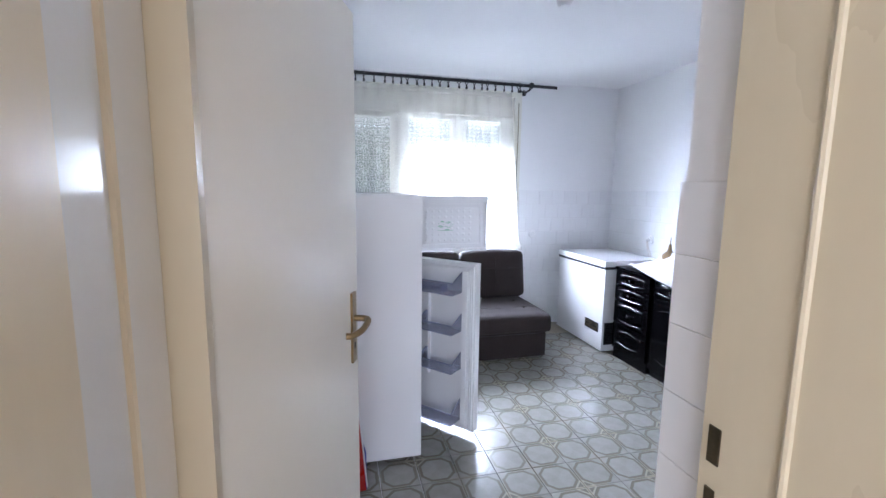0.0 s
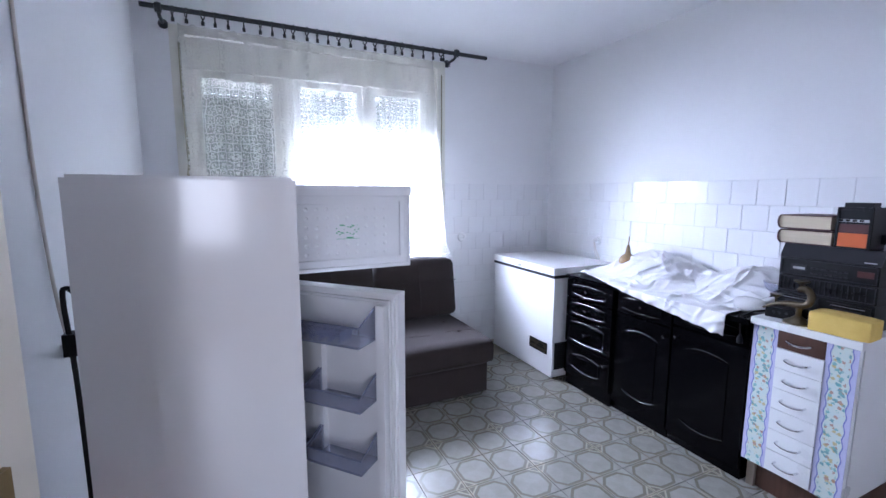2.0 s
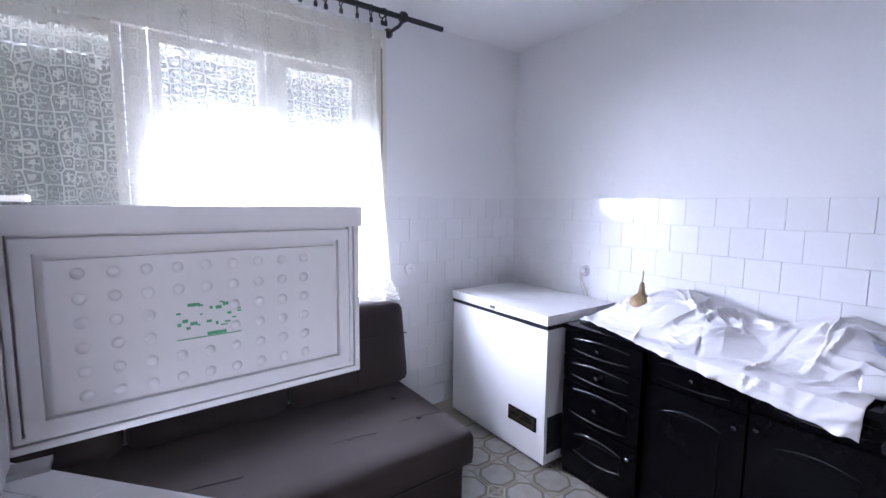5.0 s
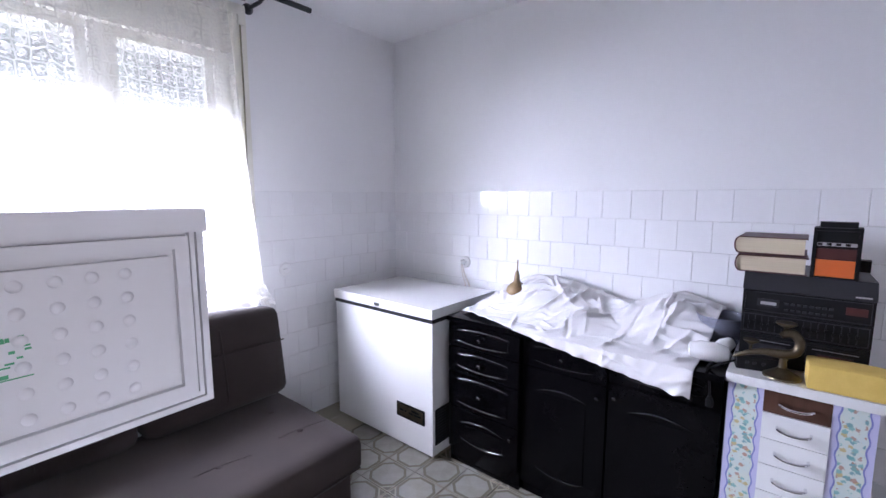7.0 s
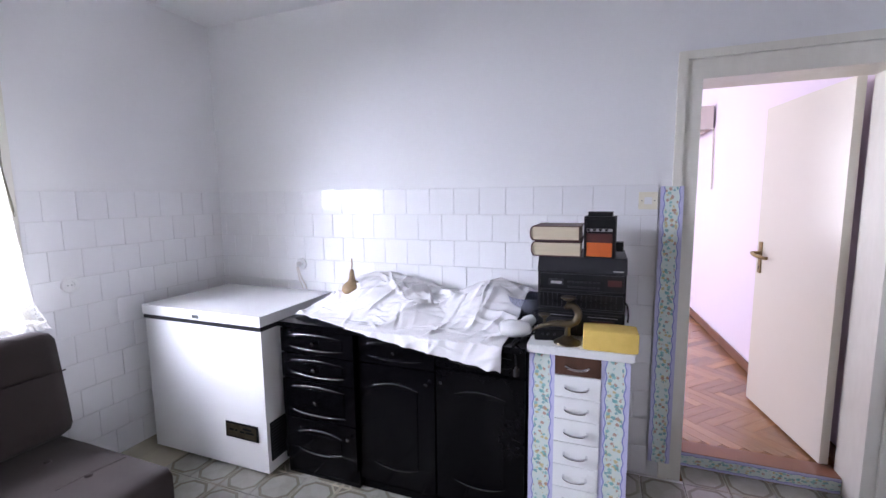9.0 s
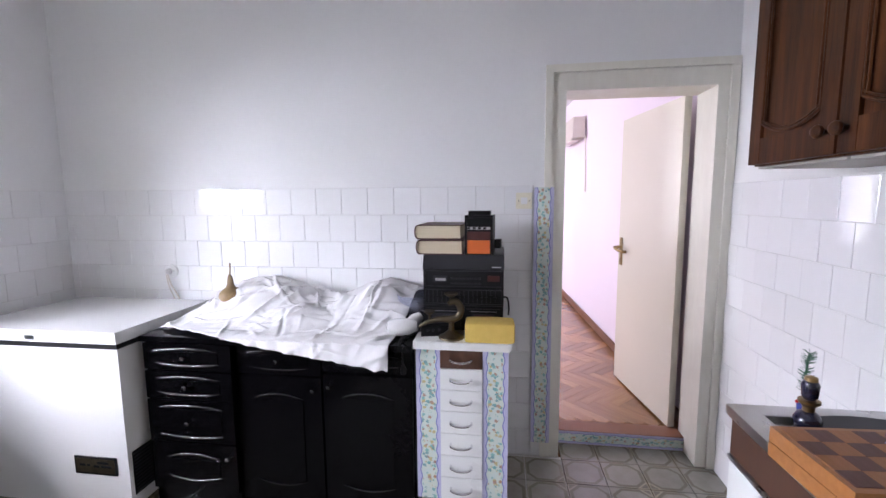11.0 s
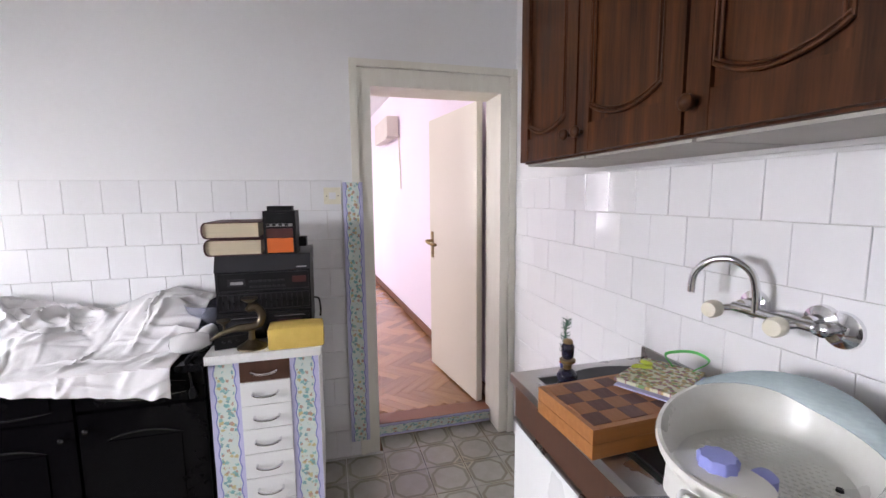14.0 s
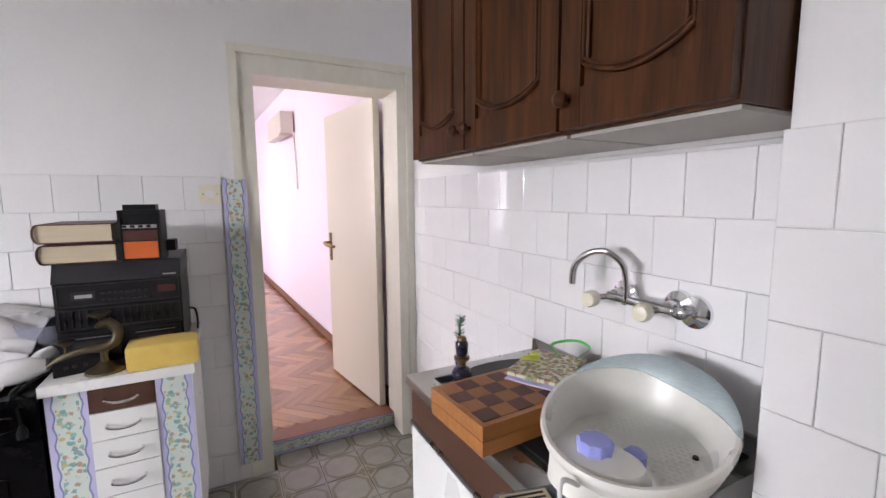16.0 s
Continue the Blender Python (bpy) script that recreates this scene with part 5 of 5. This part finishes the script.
# ---- on the worktop ----
mx = thing("hand_mixer", pose(2.74, 2.555, 0.834, 0, 0, 12), "white plastic hand mixer lying on the worktop", "mixer")
part("body", lathe([(0.002, -0.075), (0.03, -0.068), (0.042, -0.03), (0.040, 0.02), (0.028, 0.06), (0.002, 0.072)], 22, at=pose(0.0, -0.005, 0.04, 90) @ Matrix.Diagonal((1, 0.95, 1, 1))), M_WHITE, mx)
part("handle", lathe([(0.002, -0.045), (0.024, -0.036), (0.030, 0.0), (0.022, 0.035), (0.002, 0.045)], 20, at=pose(0.06, -0.055, 0.052, 70, 0, 40)), M_WHITE, mx)
part("cord", tube(curve_points([(0.0, -0.07, 0.02), (-0.02, -0.02, 0.01), (-0.10, 0.01, 0.006), (-0.115, 0.0, -0.04), (-0.113, -0.005, -0.10)]), 0.004, 8), M_RUBBER, mx)
part("plug", lathe([(0.012, -0.02), (0.014, 0), (0.006, 0.02)], 10, at=pose(-0.113, -0.005, -0.11)), M_RUBBER, mx)
tagged(part("loose_cable", tube(curve_points([(2.66, 2.535, 0.837), (2.67, 2.505, 0.86), (2.71, 2.46, 0.872), (2.75, 2.42, 0.868), (2.78, 2.40, 0.856)]), 0.004, 8), M_RUBBER), "black cable lying beside the mixer", "cable")
gb = thing("glass_bowl", pose(3.02, 2.545, 0.832), "clear smoky glass bowl under the cloth edge", "bowl")
part("bowl", lathe([(0.05, 0.0), (0.06, 0.004), (0.085, 0.06), (0.10, 0.13), (0.096, 0.13), (0.08, 0.06), (0.055, 0.010)], 28), M_BIN, gb)
gd = thing("gourd", pose(2.985, 3.535, 0.905), "dried bottle gourd with a thin stalk standing on the cloth", "gourd")
part("body", lathe([(0.018, -0.022), (0.040, -0.014), (0.055, 0.006), (0.060, 0.028), (0.055, 0.050), (0.038, 0.068), (0.022, 0.080), (0.0165, 0.096), (0.0145, 0.118), (0.010, 0.138), (0.004, 0.146)], 28), M_GOURD, gd)
part("stalk", tube([(0, 0, 0.148), (0.002, -0.002, 0.175), (0.003, -0.001, 0.205)], [0.004, 0.003, 0.0035], 8), M_GOURD, gd)

# ---- at the sink ----
tp = thing("wall_tap", pose(-0.090, YS + 0.010, -0.014), "chrome wall-mounted swan-neck tap with ivory knobs", "tap")
for x in (1.878, 1.726):
    part("rosette", lathe([(0.036, 0), (0.034, 0.012), (0.016, 0.020), (0.014, 0.05)], 26, at=pose(x, 0, 1.156, -90)), M_CHROME, tp)
part("body", tube([(1.895, 0.050, 1.150), (1.71, 0.050, 1.150)], 0.013, 16), M_CHROME, tp)
part("spout", tube(curve_points([(1.835, 0.055, 1.150), (1.835, 0.058, 1.20), (1.845, 0.066, 1.245), (1.88, 0.085, 1.272), (1.925, 0.105, 1.262), (1.955, 0.118, 1.225), (1.960, 0.120, 1.178)], 7), 0.0092, 14), M_CHROME, tp)
for x in (1.925, 1.765):
    kn = part("knob", lathe([(0.018, 0), (0.022, 0.010), (0.0225, 0.030), (0.018, 0.040), (0.004, 0.043)], 16, at=pose(x, 0.070, 1.140, -90, 0, 14)), M_IVORY, tp, "ivory plastic turning knob")
    part("stem", tube([(x - 0.03, 0.05, 1.148), (x - 0.002, 0.075, 1.141)], 0.009, 10), M_CHROME, kn)
va = thing("shut_off_valve", pose(1.598, YS + 0.010, 1.132), "chrome shut-off valve with round cover plate", "valve")
part("cover_plate", lathe([(0.040, 0), (0.038, 0.008), (0.012, 0.014)], 28, at=pose(0, 0, 0, -90)), M_CHROME, va)
part("valve", lathe([(0.011, 0), (0.011, 0.03), (0.015, 0.032), (0.015, 0.046), (0.006, 0.052)], 14, at=pose(0.012, 0.0, 0.0, -90)), M_CHROME, va)
ch = thing("chess_box", pose(1.697, 1.526, 0.872, 0, 0, 3.0), "folded wooden chess box with inlaid squares on the sink", "chess box")
part("frame", boxes((0.0, 0.215, -0.40, 0.0, 0.0, 0.032), (0.0, 0.215, -0.40, 0.0, 0.0335, 0.066), bevel=0.002), M_BEECH, ch, "orange varnished sides")
sq = {c: mesh_of(boxes((0.0006, 0.0464, 0.0006, 0.0464, 0.0, 0.0022)), "square", c) for c in (M_WALNUT, M_MAPLE)}
for i in range(4):
    for j in range(8):
        o = new("square", sq[M_WALNUT if (i + j) % 2 else M_MAPLE])
        o.parent = ch
        o.matrix_basis = pose(0.0135 + 0.047 * i, -0.388 + 0.047 * j, 0.066)
part("clasp", boxes((-0.003, 0.0, -0.20, -0.18, 0.022, 0.046), bevel=0.001), M_OLDBRASS, ch)
bt = thing("perfume_bottle", pose(2.050, 1.372, 0.872), "dark blue glass bottle with gold collar and black stopper", "bottle")
part("flask", lathe([(0.024, 0), (0.029, 0.006), (0.030, 0.02), (0.022, 0.034), (0.012, 0.040)], 24), M_NAVY, bt)
part("collar", lathe([(0.012, 0.038), (0.013, 0.052), (0.023, 0.062), (0.023, 0.068), (0.012, 0.070)], 22), M_BRASS, bt)
part("stopper", lathe([(0.010, 0.068), (0.017, 0.078), (0.019, 0.108), (0.014, 0.117)], 20), M_NAVY, bt)
part("stopper_cap", lathe([(0.014, 0.117), (0.013, 0.126), (0.003, 0.130)], 20), M_BRASS, bt)
fir = thing("tinsel_twig", pose(2.110, 1.345, 0.872) @ Matrix.Diagonal((0.8, 0.8, 0.86, 1)), "small artificial fir twig with a red and blue pot", "decoration")
part("twig", tube([(0, 0, 0.03), (0.002, 0.0, 0.12), (-0.006, 0.0, 0.19)], 0.003, 6), M_NEEDLE, fir)
nb = bmesh.new()
nr = random.Random(8)
for k in range(150):
    z = nr.uniform(0.07, 0.195)
    a = nr.uniform(0, 6.28)
    c = Vector((0.002 - 0.01 * max(0, z - 0.12) / 0.07, 0, z))
    tube([c, c + Vector((0.021 * math.cos(a), 0.021 * math.sin(a), 0.010))], [0.0013, 0.0004], 3, nb)
tagged(part("needles", nb, M_NEEDLE, fir), kind="stuff")
part("pot", lathe([(0.014, 0), (0.018, 0.03), (0.012, 0.036)], 14), M_BLUE, fir)
part("berry", lathe([(0.001, -0.008), (0.008, 0), (0.001, 0.008)], 10, at=pose(0.014, 0.008, 0.035)), M_RED, fir)
gbag = thing("gift_bag", pose(1.845, 1.235, 0.944, 0, 0, 28), "flat clover-print gift bag with ribbon handles lying on the chess box", "gift bag")
part("bag", boxes((-0.072, 0.078, -0.11, 0.085, 0.004, 0.012), bevel=0.002), M_BAGPAPER, gbag)
part("card", boxes((-0.085, 0.068, -0.10, 0.105, 0.0, 0.0035)), M_LAVENDER, gbag, "lavender card underneath")
part("ribbon", tube(curve_points([(0.0, -0.09, 0.014), (0.03, -0.13, 0.03), (-0.02, -0.18, 0.035), (-0.07, -0.15, 0.03), (-0.05, -0.09, 0.014)]), 0.004, 8, flat=0.4), M_RIBBON, gbag, "shiny green ribbon")
part("ribbon", tube(curve_points([(0.05, -0.02, 0.014), (0.02, 0.0, 0.03), (0.06, 0.02, 0.028), (0.03, -0.03, 0.026), (0.07, -0.06, 0.016)]), 0.005, 8, flat=0.4), M_YRIBBON, gbag, "lime ribbon bow")

pk = thing("plastic_packet", pose(1.505, 1.515, 0.8655, 0, 0, -14), "clear plastic packet with a printed label lying over the sink rim", "packet")
part("sleeve", boxes((-0.07, 0.07, -0.075, 0.075, 0.0, 0.012), bevel=0.003), M_BIN, pk)
part("label_card", boxes((0.012, 0.062, -0.02, 0.068, 0.0125, 0.0135)), M_PAGES, pk, "pale printed label")
for k in range(4):
    part("print_bar", boxes((0.018 + 0.011 * k, 0.023 + 0.011 * k, -0.012, 0.060, 0.0136, 0.0142)), M_RUBBER, pk)

# foot spa: oval tub, tilted rim with a clear splash guard
spa = thing("foot_spa", pose(1.530, 1.290, 0.872, 0, 0, 22), "white plastic foot spa with pale blue splash guard and knob", "foot spa")
N = 48


def oval(a, s, z):
    return (0.170 * s * math.cos(a), 0.196 * s * math.sin(a), z)


def rim_height(a):
    return 0.112 - 0.032 * math.sin(a)


sb = bmesh.new()
levels = [(0.66, lambda a: 0.0), (0.76, lambda a: 0.010), (0.90, lambda a: 0.55 * rim_height(a)), (0.985, lambda a: rim_height(a) - 0.012), (1.0, lambda a: rim_height(a) - 0.003),
          (0.985, lambda a: rim_height(a) + 0.005), (0.945, lambda a: rim_height(a) + 0.005), (0.915, lambda a: rim_height(a) - 0.004), (0.87, lambda a: 0.7 * rim_height(a)), (0.815, lambda a: 0.052), (0.77, lambda a: 0.045), (0.01, lambda a: 0.045)]
rings = [[sb.verts.new(oval(2 * math.pi * k / N, s, f(2 * math.pi * k / N))) for k in range(N)] for s, f in levels]
for a, b in zip(rings, rings[1:]):
    for k in range(N):
        sb.faces.new((a[k], a[(k + 1) % N], b[(k + 1) % N], b[k]))
sb.faces.new(rings[0][::-1])
part("tub", sb, M_SPA, spa)
gu = bmesh.new()
g0, g1, g2 = [], [], []
for k in range(25):
    a = math.radians(185 + 150 * k / 24)
    w = math.sin(math.pi * k / 24)
    g0.append(gu.verts.new(oval(a, 1.005, rim_height(a) - 0.01)))
    g1.append(gu.verts.new(oval(a, 1.0 - 0.02 * w, rim_height(a) + 0.008 + 0.022 * w)))
    g2.append(gu.verts.new(oval(a, 0.96 - 0.50 * w ** 1.2 - 0.05 * math.sin(2 * math.pi * k / 24), rim_height(a) + 0.008 + 0.012 * w)))
for a, b in ((g0, g1), (g1, g2)):
    for k in range(24):
        gu.faces.new((a[k], a[k + 1], b[k + 1], b[k]))
guard = part("splash_guard", gu, M_SPALID, spa, "pale blue clear plastic guard")
so = guard.modifiers.new("thickness", "SOLIDIFY")
so.thickness = 0.004
part("console", lathe([(0.078, 0.02), (0.075, 0.070), (0.066, 0.084), (0.01, 0.087)], 36, at=pose(0.020, 0.128, 0) @ Matrix.Diagonal((1.15, 0.72, 1, 1))), M_SPA, spa)
kb = bmesh.new()
n = 40
lathe([(0.030, 0.0), (0.031, 0.014), (0.027, 0.020), (0.003, 0.021)], n, kb, pose(0.030, 0.118, 0.086))
for v in kb.verts:
    d = v.co - Vector((0.030, 0.118, v.co.z))
    if d.length > 0.02:
        v.co += d * (0.06 * math.sin(9 * math.atan2(d.y, d.x)))
part("dial", kb, M_PERI, spa, "scalloped lilac-blue dial")
part("pedicure_cap", lathe([(0.020, 0.03), (0.020, 0.048), (0.012, 0.056), (0.002, 0.057)], 22, at=pose(-0.022, 0.066, 0.026)), M_PERI, spa, "lilac-blue round attachment")
bump = mesh_of(lathe([(0.0045, 0), (0.0034, 0.0014), (0.0006, 0.0020)], 8), "massage_stud", M_SPA, True)
for i in range(-9, 10):
    for j in range(-11, 8):
        x, y = i * 0.0125 + (j % 2) * 0.006, j * 0.0125
        if (x / 0.105) ** 2 + (y / 0.128) ** 2 < 1 and (x + 0.04) ** 2 + (y - 0.085) ** 2 > 0.0008 and y < 0.07:
            o = new("massage_stud", bump)
            o.parent = spa
            o.matrix_basis = pose(x, y, 0.045)
part("drain_plug", lathe([(0.006, 0.046), (0.005, 0.051)], 10, at=pose(-0.10, -0.035, 0)), M_RUBBER, spa)
part("cord", tube(curve_points([(0.03, 0.185, 0.055), (0.04, 0.225, 0.08), (0.035, 0.245, 0.05), (0.03, 0.25, -0.05), (0.035, 0.25, -0.25)]), 0.0042, 8), M_WHITE, spa, "white power cord")

# ---- by the fridge ----
rb = thing("red_bag", pose(0.215, 2.45, 0.0, 0, 0, 8), "folded red and blue foil bag standing against the fridge", "bag")
bb = bmesh.new()
for z0, z1, w0, w1 in ((0.0, 0.50, 0.20, 0.13), (0.50, 0.575, 0.13, 0.03)):
    vs8 = box(bb, -0.18, w0 * 0.5, -0.05, 0.05, z0, z1)
    for v in vs8[4:]:
        v.co.x = v.co.x * (w1 / w0) if v.co.x > 0 else -0.16
        v.co.y *= 0.35
part("bag", soften(bb, 0.01, 2), M_RED, rb)
part("white_stripe", tube([(-0.16, -0.048, 0.50), (0.062, -0.032, 0.512), (0.104, -0.054, 0.02)], 0.004, 6), M_PLASTIC, rb, "white printed stripe")
part("side_panel", boxes((0.096, 0.103, -0.045, 0.045, 0.0, 0.2)), M_BLUE, rb, "dark blue side")

# ---- tiles, one by one ----
def tile_mesh(w, h, name, material=M_TILE, depth=0.006):
    bm = bmesh.new()
    c, g = 0.0016, 0.0007
    lo = [bm.verts.new((x, y, 0)) for x, y in ((g, g), (w - g, g), (w - g, h - g), (g, h - g))]
    mid = [bm.verts.new((x, y, depth - c * 0.7)) for x, y in ((g, g), (w - g, g), (w - g, h - g), (g, h - g))]
    hi = [bm.verts.new((x, y, depth)) for x, y in ((g + c, g + c), (w - g - c, g + c), (w - g - c, h - g - c), (g + c, h - g - c))]
    for a, b in ((lo, mid), (mid, hi)):
        for i in range(4):
            bm.faces.new((a[i], a[(i + 1) % 4], b[(i + 1) % 4], b[i]))
    bm.faces.new(hi)
    return mesh_of(bm, name, material)


TILES = {}
trng = random.Random(11)


def tile_wall(parent, frame_at, length, top, rows, start, size=0.15, skip=None, stack=False):
    """Tiles in half bond on a wall: local x along it, y up, z out. start: the first full joint of the top row."""
    for r in range(rows):
        off = (start + (size / 2 if r % 2 and not stack else 0)) % size
        x = off - size
        while x < length - 0.004:
            a, b = max(0, x), min(length, x + size)
            z1 = top - r * size
            z0 = max(0.0, z1 - size)
            if b - a > 0.01 and z1 - z0 > 0.01 and not (skip and skip(a, b, z0, z1)):
                key = (round(b - a, 3), round(z1 - z0, 3))
                if key not in TILES:
                    TILES[key] = tile_mesh(*key, "tile")
                t = new("tile", TILES[key])
                t.parent = parent
                t.matrix_basis = frame_at @ pose(a, z0, trng.uniform(0, 0.0012), trng.uniform(-0.25, 0.25), trng.uniform(-0.25, 0.25))
            x += size


def wall_frame(x, y, way):
    """Local x along way, y up, z out of the wall into the room."""
    w = Vector(way).normalized()
    out = w.cross(Vector((0, 0, 1)))
    return Matrix(((w.x, 0, out.x, x), (w.y, 0, out.y, y), (0, 1, 0, 0), (0, 0, 0, 1)))


def bed(name, *d):
    return tagged(part(name, boxes(*d), M_GROUT, smooth=False), "white glazed wall tiles with grey joints", "tiles", kind="structure")


tb = bed("tiling_east", (XR - 0.0045, XR - 0.0005, 1.958, YW - 0.002, 0.0, 1.5))
tile_wall(tb, wall_frame(XR - 0.0025, YW - 0.004, (0, -1, 0)), YW - 0.004 - 1.958, 1.5, 10, (YW - 0.004 - 2.56) % 0.15)
tb = bed("tiling_north", (2.107, XR - 0.006, YW - 0.0045, YW - 0.0005, 0.0, 1.5))
tile_wall(tb, wall_frame(2.107, YW - 0.0025, (1, 0, 0)), XR - 0.008 - 2.107, 1.5, 10, 0.094)
tb = bed("tiling_south", (BRX + 0.008, XR - 0.028, YS + 0.0005, YS + 0.0045, 0.0, 1.5))
tile_wall(tb, wall_frame(XR - 0.028, YS + 0.0025, (-1, 0, 0)), XR - 0.028 - BRX - 0.008, 1.5, 10, (XR - 0.028 - 2.095) % 0.15)
tb = bed("tiling_pier", (BLX - 0.0045, BRX + 0.0045, BY + 0.0005, BY + 0.0045, 0.0, 1.5))
tile_wall(tb, wall_frame(BRX + 0.006, BY + 0.0025, (-1, 0, 0)), BRX - BLX + 0.014, 1.5, 10, 0.073)
tb = bed("tiling_pier_side", (BLX - 0.0045, BLX - 0.0005, 1.055, BY, 0.0, 1.5))
tile_wall(tb, wall_frame(BLX - 0.0025, BY + 0.008, (0, -1, 0)), BY + 0.008 - 1.055, 1.5, 10, 0.0, stack=True)

# ---- floor tiles: a star where four corners meet, at every second joint ----
FT = 0.2022
fm = bmesh.new()
hw = FT / 2 - 0.0012
lo = [fm.verts.new((x * hw, y * hw, -0.008)) for x, y in ((-1, -1), (1, -1), (1, 1), (-1, 1))]
hi = [fm.verts.new((x * (hw - 0.0012), y * (hw - 0.0012), 0)) for x, y in ((-1, -1), (1, -1), (1, 1), (-1, 1))]
for i in range(4):
    fm.faces.new((lo[i], lo[(i + 1) % 4], hi[(i + 1) % 4], hi[i]))
fm.faces.new(hi)
floor_mesh = mesh_of(fm, "floor_tile", M_FLOORTILE)
floor_ob = bpy.data.objects["floor"]
rest = bmesh.new()
for i in range(-9, 10):
    for j in range(-10, 13):
        x0, y0 = 1.405 + i * FT, 2.596 + j * FT
        cx, cy = x0 + FT / 2, y0 + FT / 2
        if cx < XL - 0.1 or cx > XR + 0.23 or cy < 0.80 or cy > YW + 0.08:
            continue
        if cx > XR - 0.02 and not 1.05 < cy < 1.85:
            continue
        if cy < 1.2 and (cx < -0.06 or BLX - 0.05 < cx < BRX) or cx > BRX and cy < YS:
            continue
        turn = {(0, 0): 180, (1, 0): 270, (1, 1): 0, (0, 1): 90}[(i % 2, j % 2)]
        at = pose(cx, cy, trng.uniform(-0.0006, 0.0003), trng.uniform(-0.12, 0.12), trng.uniform(-0.12, 0.12), turn)
        if cy > 4.45 or cx < 0.25 and cy > 1.9:
            rest.from_mesh(floor_mesh)
            bmesh.ops.transform(rest, matrix=at, verts=rest.verts[-8:])
            continue
        t = new("floor_tile", floor_mesh)
        t.parent = floor_ob
        t.matrix_basis = at
r = part("floor_tiles_rest", rest, M_FLOORTILE, floor_ob, smooth=False)
tagged(r, kind="stuff")

# ---- parquet blocks in the far room, in herringbone ----
PW, PL = 0.07, 0.35
pm = mesh_of(boxes((0.0008, PL - 0.0008, 0.0008, PW - 0.0008, -0.01, 0.010)), "parquet_block", M_PARQUET)
far_floor = bpy.data.objects["floor_far_room"]
turn = pose(XR + 0.3, 1.45, 0.0605, 0, 0, 45)
for m in range(-9, 10):
    for k in range(-60, 61):
        for at in (pose(k * PW + m * PL, k * PW - m * PL, 0), pose(k * PW + PL + PW + m * PL, k * PW + PW - PL - m * PL, 0, 0, 0, 90)):
            at = turn @ at
            mid = at @ Vector((PL / 2, PW / 2, 0))
            if XR + 0.28 < mid.x < 8.4 and 1.08 + (mid.x - fx0) * 0.065 < mid.y < 1.95:
                b = new("parquet_block", pm)
                b.parent = far_floor
                b.matrix_basis = at
